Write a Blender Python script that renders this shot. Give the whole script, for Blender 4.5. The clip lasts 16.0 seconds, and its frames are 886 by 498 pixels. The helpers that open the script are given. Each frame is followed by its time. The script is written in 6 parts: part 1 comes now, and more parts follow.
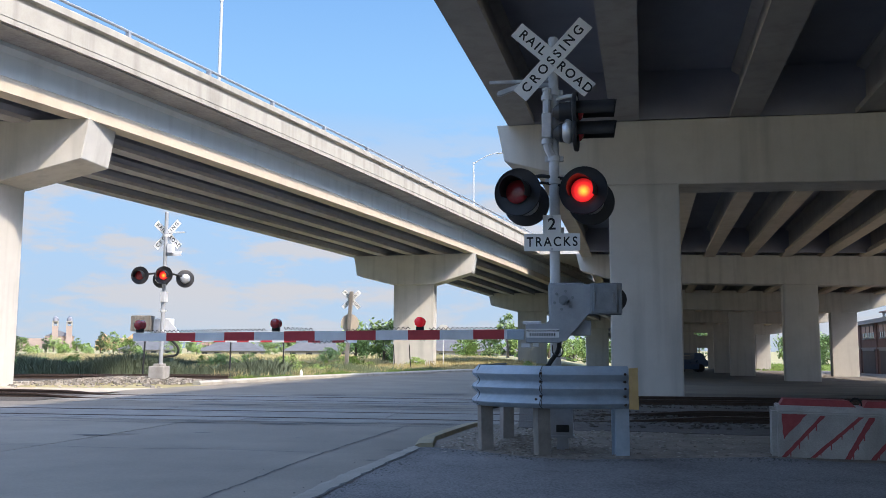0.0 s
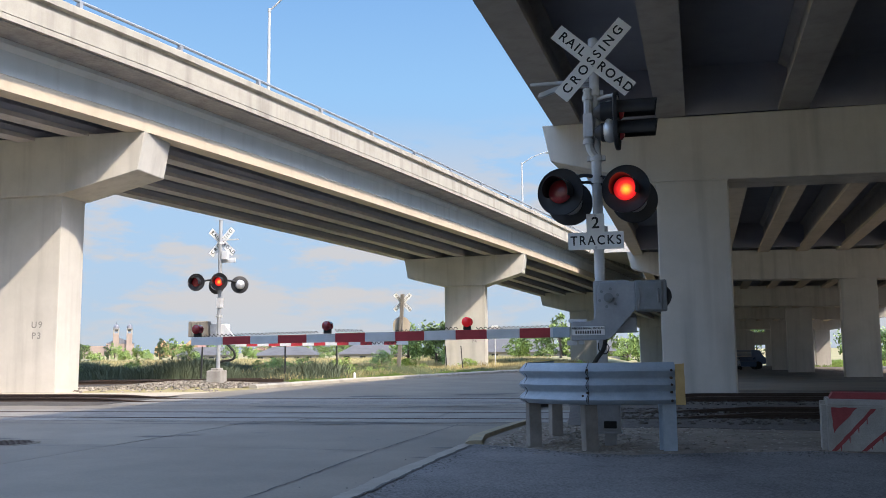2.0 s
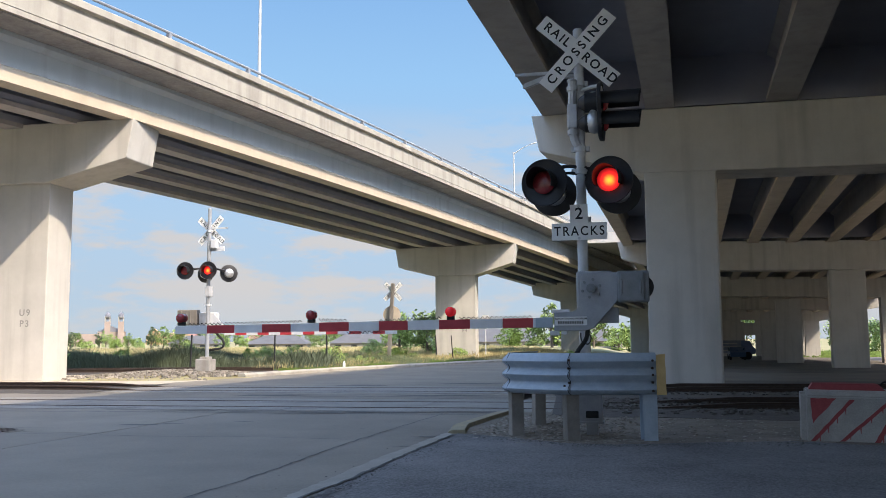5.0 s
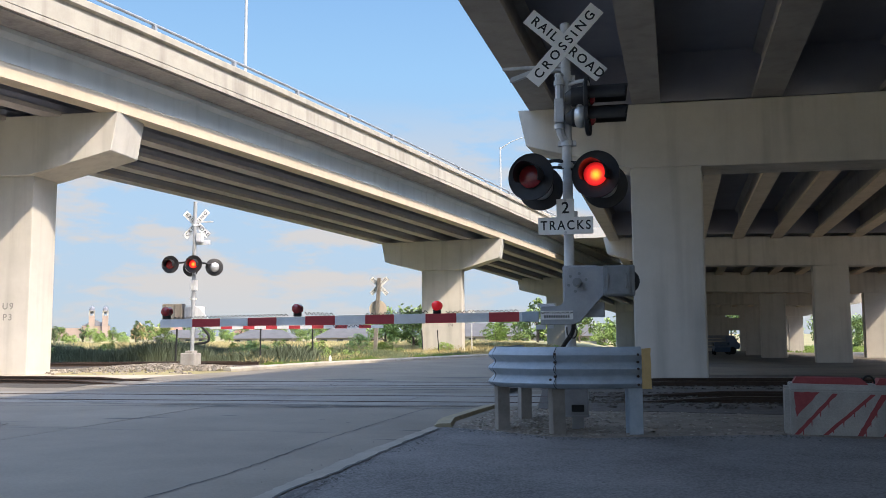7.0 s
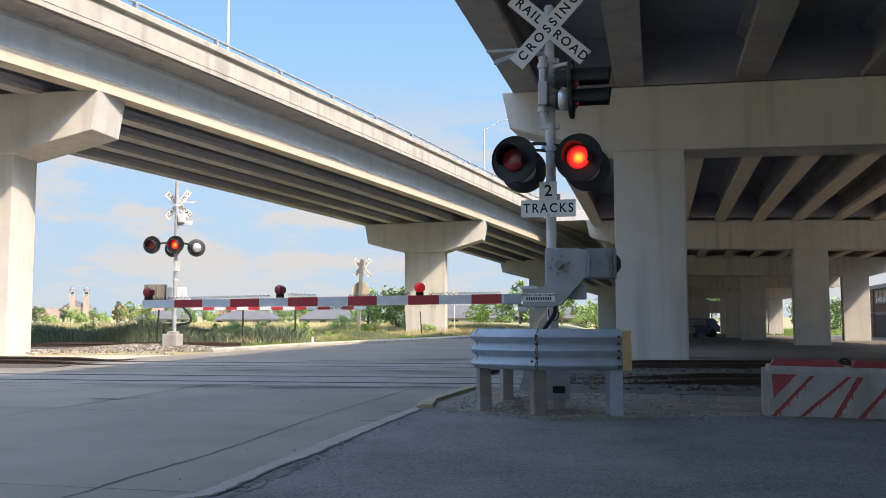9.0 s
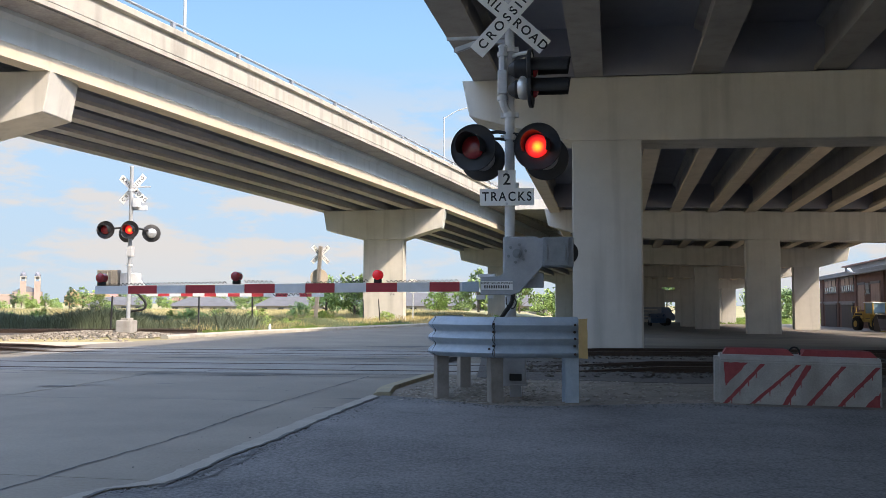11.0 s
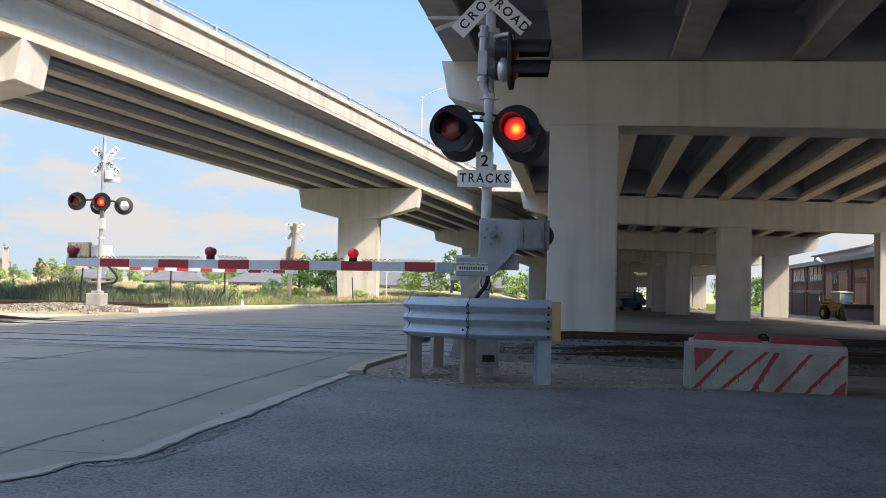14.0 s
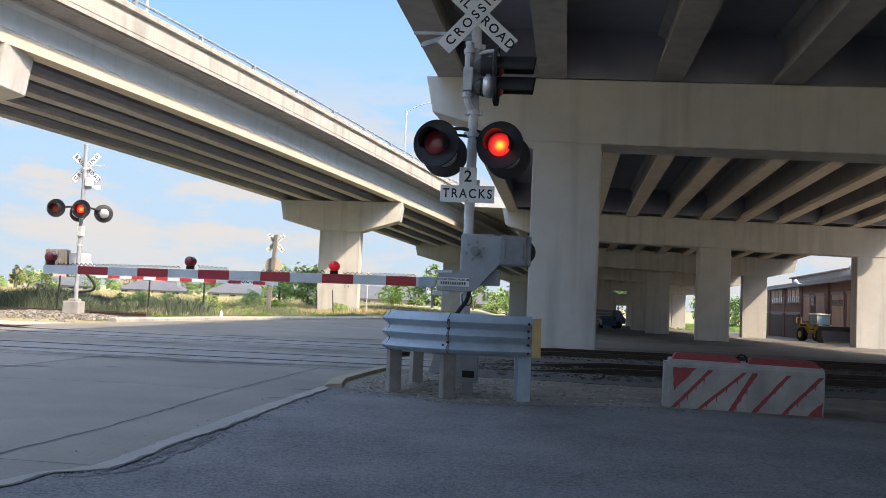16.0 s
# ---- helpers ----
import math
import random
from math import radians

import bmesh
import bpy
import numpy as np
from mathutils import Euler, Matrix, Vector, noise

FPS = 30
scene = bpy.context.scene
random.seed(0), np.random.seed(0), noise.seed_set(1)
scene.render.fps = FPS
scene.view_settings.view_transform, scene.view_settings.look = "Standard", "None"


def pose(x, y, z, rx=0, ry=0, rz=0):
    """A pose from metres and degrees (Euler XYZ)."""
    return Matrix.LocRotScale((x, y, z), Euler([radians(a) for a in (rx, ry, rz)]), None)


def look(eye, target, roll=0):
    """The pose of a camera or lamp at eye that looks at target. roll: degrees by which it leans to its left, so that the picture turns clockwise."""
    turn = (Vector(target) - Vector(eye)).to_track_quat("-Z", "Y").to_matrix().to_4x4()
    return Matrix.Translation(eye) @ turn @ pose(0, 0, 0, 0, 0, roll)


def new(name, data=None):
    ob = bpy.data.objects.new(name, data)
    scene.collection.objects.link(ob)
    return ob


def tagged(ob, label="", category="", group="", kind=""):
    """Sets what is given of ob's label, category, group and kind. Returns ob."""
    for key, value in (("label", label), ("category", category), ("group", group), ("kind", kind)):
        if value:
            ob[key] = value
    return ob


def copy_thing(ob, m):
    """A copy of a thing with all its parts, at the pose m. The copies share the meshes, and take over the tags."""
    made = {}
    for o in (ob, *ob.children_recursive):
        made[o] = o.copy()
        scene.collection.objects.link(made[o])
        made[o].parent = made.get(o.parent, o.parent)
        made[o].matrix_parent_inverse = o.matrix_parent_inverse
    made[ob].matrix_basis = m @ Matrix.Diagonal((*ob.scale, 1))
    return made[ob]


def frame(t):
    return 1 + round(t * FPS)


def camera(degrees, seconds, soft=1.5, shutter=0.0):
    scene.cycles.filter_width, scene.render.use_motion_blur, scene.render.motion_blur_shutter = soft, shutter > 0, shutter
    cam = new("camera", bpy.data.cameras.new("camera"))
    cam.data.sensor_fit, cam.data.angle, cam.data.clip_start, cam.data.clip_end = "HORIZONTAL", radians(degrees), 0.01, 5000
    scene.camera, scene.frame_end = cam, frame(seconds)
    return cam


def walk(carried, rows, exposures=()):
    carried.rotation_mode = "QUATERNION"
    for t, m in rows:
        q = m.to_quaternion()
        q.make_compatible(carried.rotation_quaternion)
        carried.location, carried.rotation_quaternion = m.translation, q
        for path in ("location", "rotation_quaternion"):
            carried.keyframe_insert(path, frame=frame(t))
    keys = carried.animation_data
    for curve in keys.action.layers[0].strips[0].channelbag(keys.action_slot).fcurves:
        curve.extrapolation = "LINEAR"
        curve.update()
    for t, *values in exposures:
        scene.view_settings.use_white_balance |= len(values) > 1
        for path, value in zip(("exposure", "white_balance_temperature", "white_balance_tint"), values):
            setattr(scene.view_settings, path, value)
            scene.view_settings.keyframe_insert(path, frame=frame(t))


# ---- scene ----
cam = camera(53.5, 16.0, soft=0.65)

PATH = [
    (0, (-0.022, 0.86, 1.248), (-0.05, 2.847, 1.474), 0.3),
    (0.5, (-0.01, 0.836, 1.253), (-0.073, 2.822, 1.478), 0.3),
    (1, (-0.012, 0.77, 1.246), (-0.098, 2.751, 1.506), 0.2),
    (1.5, (0.012, 0.686, 1.237), (-0.092, 2.665, 1.504), -0.3),
    (2, (0.054, 0.64, 1.218), (-0.089, 2.621, 1.448), -0.6),
    (2.5, (0.11, 0.647, 1.229), (-0.07, 2.628, 1.445), -0.4),
    (3, (0.143, 0.636, 1.216), (-0.028, 2.615, 1.452), -0.3),
    (3.5, (0.155, 0.628, 1.222), (0.01, 2.609, 1.452), -0.1),
    (4, (0.173, 0.616, 1.228), (0.039, 2.601, 1.436), -0.2),
    (6.5, (0.168, 0.645, 1.21), (0.05, 2.632, 1.414), -0.4),
    (7, (0.168, 0.632, 1.211), (0.072, 2.621, 1.405), -0.3),
    (7.5, (0.175, 0.627, 1.209), (0.119, 2.616, 1.414), -0.4),
    (8, (0.173, 0.618, 1.206), (0.106, 2.608, 1.394), -0.0),
    (10.5, (0.174, 0.603, 1.219), (0.175, 2.599, 1.351), 0.0),
    (11, (0.181, 0.608, 1.21), (0.216, 2.604, 1.335), 0.2),
    (11.5, (0.171, 0.603, 1.21), (0.235, 2.599, 1.319), 0.4),
    (12, (0.181, 0.623, 1.214), (0.258, 2.619, 1.323), 0.6),
    (12.5, (0.183, 0.605, 1.209), (0.271, 2.6, 1.323), 0.8),
    (13, (0.18, 0.597, 1.212), (0.267, 2.592, 1.322), 1.1),
    (13.5, (0.162, 0.614, 1.21), (0.241, 2.611, 1.293), 1.3),
    (14, (0.161, 0.611, 1.211), (0.255, 2.607, 1.292), 1.5),
    (14.5, (0.161, 0.586, 1.214), (0.279, 2.58, 1.308), 1.7),
    (15, (0.16, 0.591, 1.213), (0.304, 2.582, 1.32), 1.9),
    (15.5, (0.154, 0.597, 1.21), (0.304, 2.588, 1.325), 2.3),
    (16, (0.156, 0.622, 1.21), (0.291, 2.614, 1.326), 2.6),
]
walk(cam, [(t, look(eye, target, roll)) for t, eye, target, roll in PATH],
     exposures=[(0, 2.8, 7000, 12), (1.5, 2.75, 7300, 12), (4, 2.73, 7600, 12), (8, 2.87, 7800, 12), (11, 2.98, 7900, 12), (16, 3.02, 7900, 12)])

# ---- world, sun, exposure ----
SUN = Vector((0.77, -0.72, 1.0)).normalized()
world = bpy.data.worlds.new("sky")
scene.world = world
world.use_nodes = True
wn, wl = world.node_tree.nodes, world.node_tree.links
sky = wn.new("ShaderNodeTexSky")
sky.sky_type, sky.sun_disc = "NISHITA", False
sky.sun_elevation, sky.sun_rotation = math.asin(SUN.z), math.atan2(SUN.x, SUN.y)
sky.air_density, sky.dust_density, sky.ozone_density = 1.0, 0.6, 1.5
wn["Background"].inputs["Strength"].default_value = 0.15
wl.new(sky.outputs[0], wn["Background"].inputs["Color"])
sun = new("sun", bpy.data.lights.new("sun", "SUN"))
sun.data.energy, sun.data.angle, sun.data.color = 0.84, radians(0.6), (1.0, 0.93, 0.82)
sun.matrix_world = look((30, -5, 40), Vector((30, -5, 40)) - SUN)

# ---- materials ----
def material(name, low, high, rough=0.8, metal=0.0, scale=4.0, fine=60.0, bump=0.3, streak=0.0, dirt=(0.05, 0.045, 0.04), each=0.0, spec=0.4, cracks=0.0, grain=0.35):
    """Two scales of noise between two colours, fine relief, and optional dark runs down the face or cracks."""
    m = bpy.data.materials.new(name)
    m.use_nodes = True
    nt = m.node_tree
    N, L = nt.nodes.new, nt.links.new
    p = nt.nodes["Principled BSDF"]
    p.inputs["Metallic"].default_value = metal
    p.inputs["Specular IOR Level"].default_value = spec
    geo = N("ShaderNodeNewGeometry")
    big = N("ShaderNodeTexNoise"); big.inputs["Scale"].default_value = scale; big.inputs["Detail"].default_value = 6; big.inputs["Roughness"].default_value = 0.65
    L(geo.outputs["Position"], big.inputs["Vector"])
    small = N("ShaderNodeTexNoise"); small.inputs["Scale"].default_value = fine; small.inputs["Detail"].default_value = 4
    L(geo.outputs["Position"], small.inputs["Vector"])
    mixf = N("ShaderNodeMath"); mixf.operation = "MULTIPLY_ADD"; mixf.inputs[1].default_value = grain
    L(small.outputs["Fac"], mixf.inputs[0])
    half = N("ShaderNodeMath"); half.operation = "MULTIPLY_ADD"; half.inputs[1].default_value = 1.5; half.inputs[2].default_value = -0.25 - 0.5 * grain
    L(big.outputs["Fac"], half.inputs[0]); L(half.outputs[0], mixf.inputs[2])
    ramp = N("ShaderNodeMix"); ramp.data_type = "RGBA"
    ramp.inputs["A"].default_value, ramp.inputs["B"].default_value = (*low, 1), (*high, 1)
    L(mixf.outputs[0], ramp.inputs["Factor"])
    colour = ramp.outputs["Result"]
    if streak:
        mp = N("ShaderNodeMapping"); mp.inputs["Scale"].default_value = (2.2, 2.2, 0.16)
        L(geo.outputs["Position"], mp.inputs["Vector"])
        run = N("ShaderNodeTexNoise"); run.inputs["Scale"].default_value = 1.0; run.inputs["Detail"].default_value = 7
        L(mp.outputs[0], run.inputs["Vector"])
        cut = N("ShaderNodeMapRange"); cut.inputs["From Min"].default_value = 0.5; cut.inputs["From Max"].default_value = 0.78; cut.inputs["To Max"].default_value = streak
        L(run.outputs["Fac"], cut.inputs["Value"])
        mx = N("ShaderNodeMix"); mx.data_type = "RGBA"; mx.inputs["B"].default_value = (*dirt, 1)
        L(cut.outputs[0], mx.inputs["Factor"]); L(colour, mx.inputs["A"])
        colour = mx.outputs["Result"]
    if cracks:
        wob = N("ShaderNodeTexNoise"); wob.inputs["Scale"].default_value = 1.3; wob.inputs["Detail"].default_value = 5
        L(geo.outputs["Position"], wob.inputs["Vector"])
        add = N("ShaderNodeVectorMath"); add.operation = "MULTIPLY_ADD"; add.inputs[1].default_value = (1.2, 1.2, 0); L(wob.outputs["Color"], add.inputs[0]); L(geo.outputs["Position"], add.inputs[2])
        vor = N("ShaderNodeTexVoronoi"); vor.feature = "DISTANCE_TO_EDGE"; vor.inputs["Scale"].default_value = cracks
        L(add.outputs[0], vor.inputs["Vector"])
        cut = N("ShaderNodeMapRange"); cut.inputs["From Min"].default_value = 0.0; cut.inputs["From Max"].default_value = 0.006; cut.inputs["To Min"].default_value = 0.3; cut.inputs["To Max"].default_value = 0.0
        L(vor.outputs["Distance"], cut.inputs["Value"])
        mx = N("ShaderNodeMix"); mx.data_type = "RGBA"; mx.inputs["B"].default_value = (*dirt, 1)
        L(cut.outputs[0], mx.inputs["Factor"]); L(colour, mx.inputs["A"])
        colour = mx.outputs["Result"]
    if each:
        info, isl = N("ShaderNodeObjectInfo"), N("ShaderNodeNewGeometry")
        sm = N("ShaderNodeMath"); sm.operation = "ADD"; L(info.outputs["Random"], sm.inputs[0]); L(isl.outputs["Random Per Island"], sm.inputs[1])
        fr = N("ShaderNodeMath"); fr.operation = "FRACT"; L(sm.outputs[0], fr.inputs[0])
        v = N("ShaderNodeMapRange"); v.inputs["To Min"].default_value = 1 - each; v.inputs["To Max"].default_value = 1 + each
        L(fr.outputs[0], v.inputs["Value"])
        hs = N("ShaderNodeHueSaturation"); L(v.outputs[0], hs.inputs["Value"]); L(colour, hs.inputs["Color"])
        colour = hs.outputs["Color"]
    L(colour, p.inputs["Base Color"])
    rr = N("ShaderNodeMapRange"); rr.inputs["To Min"].default_value = max(0.05, rough - 0.12); rr.inputs["To Max"].default_value = min(1.0, rough + 0.12)
    L(big.outputs["Fac"], rr.inputs["Value"]); L(rr.outputs[0], p.inputs["Roughness"])
    if bump:
        b = N("ShaderNodeBump"); b.inputs["Strength"].default_value = bump; b.inputs["Distance"].default_value = 0.01
        L(small.outputs["Fac"], b.inputs["Height"]); L(b.outputs[0], p.inputs["Normal"])
    return m


def glow(name, colour, strength):
    m = bpy.data.materials.new(name)
    m.use_nodes = True
    p = m.node_tree.nodes["Principled BSDF"]
    p.inputs["Base Color"].default_value = (*colour, 1)
    p.inputs["Emission Color"].default_value = (*colour, 1)
    p.inputs["Emission Strength"].default_value = strength
    p.inputs["Roughness"].default_value = 0.2
    return m


CONCRETE = material("bridge_concrete", (0.45, 0.428, 0.39), (0.59, 0.563, 0.518), 0.85, scale=0.9, fine=35, bump=0.15, streak=0.36, dirt=(0.15, 0.136, 0.118))
# for deck undersides and diaphragms; shade between girders is in this colour
DECK_SHADE = material("deck_shade_concrete", (0.24, 0.245, 0.29), (0.34, 0.34, 0.385), 0.9, scale=0.9, fine=30, bump=0.2)
# bluish dark web tone: lack of light between girders put into the colour
WEB_SHADE = material("web_shade_concrete", (0.29, 0.3, 0.36), (0.42, 0.43, 0.49), 0.9, scale=0.8, fine=30, bump=0.2)
PARAPET = material("parapet_concrete", (0.31, 0.285, 0.24), (0.44, 0.41, 0.355), 0.88, scale=1.3, fine=30, bump=0.2, streak=0.6, dirt=(0.15, 0.135, 0.115))
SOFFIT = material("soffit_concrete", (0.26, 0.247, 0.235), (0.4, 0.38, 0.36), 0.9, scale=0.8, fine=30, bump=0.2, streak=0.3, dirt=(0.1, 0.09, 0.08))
CROSSPANEL = material("crossing_panel", (0.13, 0.118, 0.106), (0.28, 0.26, 0.235), 0.9, scale=1.2, fine=110, bump=0.4)
# cool tone of the ramp's edge web: skylit shade is in the colour
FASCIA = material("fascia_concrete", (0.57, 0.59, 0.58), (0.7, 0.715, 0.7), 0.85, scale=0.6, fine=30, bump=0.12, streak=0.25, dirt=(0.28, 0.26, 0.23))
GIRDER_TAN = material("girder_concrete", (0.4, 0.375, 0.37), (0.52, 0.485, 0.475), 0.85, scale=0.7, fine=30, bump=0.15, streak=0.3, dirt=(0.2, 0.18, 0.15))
ROADCONC = material("road_concrete", (0.128, 0.109, 0.088), (0.252, 0.222, 0.183), 0.85, scale=0.45, fine=30, bump=0.5, dirt=(0.05, 0.048, 0.045), each=0.07, grain=0.5)
ASPHALT = material("asphalt", (0.066, 0.065, 0.067), (0.215, 0.208, 0.202), 0.92, scale=0.7, fine=48, bump=1.0, dirt=(0.03, 0.03, 0.03), cracks=0.35, grain=2.0)
PATCH = material("dark_asphalt_patch", (0.06, 0.06, 0.06), (0.12, 0.118, 0.115), 0.9, scale=1.5, fine=120, bump=0.5)
YARD = material("dark_yard_dirt", (0.065, 0.056, 0.048), (0.23, 0.2, 0.168), 0.95, scale=0.5, fine=20, bump=0.8, grain=0.8)
DIRT = material("gravel_dirt", (0.06, 0.048, 0.038), (0.26, 0.215, 0.172), 0.95, scale=1.6, fine=38, bump=1.0, grain=0.9)
PALE_DIRT = material("pale_dirt", (0.36, 0.3, 0.235), (0.54, 0.465, 0.37), 0.95, scale=1.2, fine=50, bump=0.5)
BALLAST = material("ballast", (0.032, 0.027, 0.024), (0.11, 0.096, 0.084), 0.95, scale=6, fine=40, bump=1.0)
STONE = material("loose_stone", (0.1, 0.085, 0.07), (0.33, 0.295, 0.25), 0.9, scale=30, fine=90, bump=0.4, each=0.45)
RUST = material("rail_steel", (0.035, 0.024, 0.019), (0.095, 0.066, 0.053), 0.6, metal=0.5, scale=5, fine=60, bump=0.3)
TIE = material("creosoted_timber", (0.03, 0.024, 0.02), (0.1, 0.08, 0.065), 0.9, scale=6, fine=50, bump=0.6, each=0.25)
GALV = material("galvanised_steel", (0.25, 0.315, 0.375), (0.4, 0.47, 0.535), 0.5, metal=0.1, scale=7, fine=45, bump=0.06, streak=0.3, dirt=(0.16, 0.16, 0.15))
GALV_OLD = material("weathered_galvanised_steel", (0.44, 0.455, 0.48), (0.68, 0.69, 0.71), 0.6, metal=0.03, scale=6, fine=50, bump=0.1, streak=0.5, dirt=(0.12, 0.1, 0.08))
POSTWOOD = material("weathered_post", (0.13, 0.117, 0.103), (0.27, 0.245, 0.22), 0.85, scale=5, fine=50, bump=0.4, streak=0.6, dirt=(0.09, 0.075, 0.06))
GALV_DARK = material("dark_cast_steel", (0.13, 0.145, 0.16), (0.25, 0.265, 0.28), 0.6, metal=0.1, scale=6, fine=50, bump=0.1, streak=0.5, dirt=(0.1, 0.09, 0.08))
SIGNWHITE = material("sign_white", (0.66, 0.66, 0.66), (0.8, 0.8, 0.79), 0.4, scale=3, fine=40, bump=0.02, streak=0.18, dirt=(0.4, 0.38, 0.34))
SIGNBACK = material("sign_aluminium", (0.4, 0.4, 0.4), (0.55, 0.55, 0.54), 0.5, metal=0.5, scale=4, bump=0.05)
BLACK = material("black_paint", (0.012, 0.012, 0.014), (0.032, 0.032, 0.036), 0.5, scale=5, bump=0.05)
LETTER = material("black_lettering", (0.012, 0.012, 0.012), (0.03, 0.03, 0.03), 0.6, scale=20, bump=0)
RUBBER = material("black_rubber", (0.01, 0.01, 0.01), (0.025, 0.025, 0.025), 0.75, scale=10, bump=0.1)
ARMWHITE = material("arm_white_sheeting", (0.5, 0.51, 0.52), (0.68, 0.68, 0.68), 0.45, scale=5, bump=0.03, streak=0.25, dirt=(0.3, 0.28, 0.25))
ARMRED = material("arm_red_sheeting", (0.3, 0.022, 0.03), (0.45, 0.04, 0.05), 0.4, scale=5, bump=0.03)
REDPAINT = material("sprayed_red_paint", (0.2, 0.025, 0.03), (0.34, 0.07, 0.07), 0.7, scale=9, fine=60, bump=0.2)
BLOCK = material("barrier_concrete", (0.23, 0.215, 0.2), (0.42, 0.4, 0.375), 0.9, scale=3, fine=60, bump=0.5, streak=0.6, dirt=(0.15, 0.13, 0.11), grain=0.6)
YELLOW = material("kerb_yellow", (0.17, 0.15, 0.115), (0.34, 0.28, 0.17), 0.85, scale=7, fine=60, bump=0.4)
YELLOWTAPE = material("yellow_marker", (0.38, 0.25, 0.1), (0.54, 0.37, 0.17), 0.6, scale=9, bump=0.05)
LENS_ON = glow("lit_red_lens", (1.0, 0.028, 0.02), 1.0)
ln, ll = LENS_ON.node_tree.nodes, LENS_ON.node_tree.links
lt, lo_, lr = ln.new("ShaderNodeTexCoord"), ln.new("ShaderNodeVectorMath"), ln.new("ShaderNodeValToRGB")
lo_.operation = "DISTANCE"
lo_.inputs[1].default_value = (0.015, -0.05, -0.015)
ll.new(lt.outputs["Object"], lo_.inputs[0])
lscale = ln.new("ShaderNodeMath"); lscale.operation = "MULTIPLY"; lscale.inputs[1].default_value = 5.5
lwob = ln.new("ShaderNodeTexNoise"); lwob.inputs["Scale"].default_value = 45
lsum = ln.new("ShaderNodeMath"); lsum.operation = "MULTIPLY_ADD"; lsum.inputs[1].default_value = 0.12
ll.new(lo_.outputs["Value"], lscale.inputs[0]); ll.new(lt.outputs["Object"], lwob.inputs["Vector"])
ll.new(lwob.outputs["Fac"], lsum.inputs[0]); ll.new(lscale.outputs[0], lsum.inputs[2]); ll.new(lsum.outputs[0], lr.inputs["Fac"])
lr.color_ramp.elements[0].position, lr.color_ramp.elements[0].color = 0.12, (0.5, 0.13, 0.012, 1)
lr.color_ramp.elements[1].position, lr.color_ramp.elements[1].color = 0.95, (0.035, 0.001, 0.0015, 1)
for at, col in ((0.36, (0.42, 0.045, 0.008, 1)), (0.52, (0.26, 0.007, 0.006, 1)), (0.72, (0.1, 0.003, 0.004, 1))):
    le = lr.color_ramp.elements.new(at); le.color = col
ll.new(lr.outputs["Color"], ln["Principled BSDF"].inputs["Emission Color"])
LENS_GLOW = glow("glowing_red_bulb", (0.85, 0.02, 0.03), 0.025)
# flange tone with sunlight's warmth put into the colour
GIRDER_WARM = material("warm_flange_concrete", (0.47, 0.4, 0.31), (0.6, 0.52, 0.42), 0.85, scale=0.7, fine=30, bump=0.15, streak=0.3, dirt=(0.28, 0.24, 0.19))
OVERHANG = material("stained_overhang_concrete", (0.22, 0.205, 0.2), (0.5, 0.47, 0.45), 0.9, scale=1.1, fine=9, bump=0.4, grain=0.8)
CAST = material("grey_gate_casting", (0.225, 0.24, 0.26), (0.37, 0.385, 0.405), 0.6, metal=0.05, scale=5, fine=50, bump=0.1, streak=0.4, dirt=(0.15, 0.14, 0.13))
GUTTER = material("pale_gutter_concrete", (0.19, 0.172, 0.145), (0.34, 0.31, 0.268), 0.88, scale=2.2, fine=70, bump=0.5, grain=0.6)
RAILGREY = material("dull_rail_steel", (0.2, 0.22, 0.25), (0.33, 0.35, 0.38), 0.55, metal=0.2, scale=3, bump=0.05)
STENCIL = material("faded_stencil_paint", (0.2, 0.19, 0.18), (0.3, 0.29, 0.275), 0.8, scale=8, bump=0)
LENS_OFF = material("unlit_red_lens", (0.2, 0.012, 0.015), (0.34, 0.03, 0.035), 0.2, scale=40, bump=0.1, spec=0.6)
SILVER = material("silver_housing", (0.45, 0.46, 0.47), (0.62, 0.63, 0.64), 0.4, metal=0.6, scale=8, bump=0.05)
LAMPGREY = material("lamp_pole_grey", (0.4, 0.4, 0.4), (0.55, 0.55, 0.54), 0.5, metal=0.4, scale=3, bump=0.03)


# ---- building helpers ----
def thing(name, label, category, m=Matrix(), group="", kind=""):
    ob = new(name)
    ob.empty_display_size = 0.2
    ob.matrix_world = m
    return tagged(ob, label, category, group, kind)


def finish(bm, name, mat, smooth=False):
    me = bpy.data.meshes.new(name)
    bmesh.ops.recalc_face_normals(bm, faces=bm.faces)
    bm.to_mesh(me)
    bm.free()
    me.materials.append(mat)
    if smooth:
        me.shade_smooth()
        me.set_sharp_from_angle(angle=radians(38))
    return me


def part(name, bm, mat, parent, label="", smooth=False):
    ob = new(name, finish(bm, name, mat, smooth))
    ob.parent = parent
    return tagged(ob, label)


def solid(name, bm, mat, label, category="", kind="", smooth=False):
    return tagged(new(name, finish(bm, name, mat, smooth)), label, category, kind=kind)


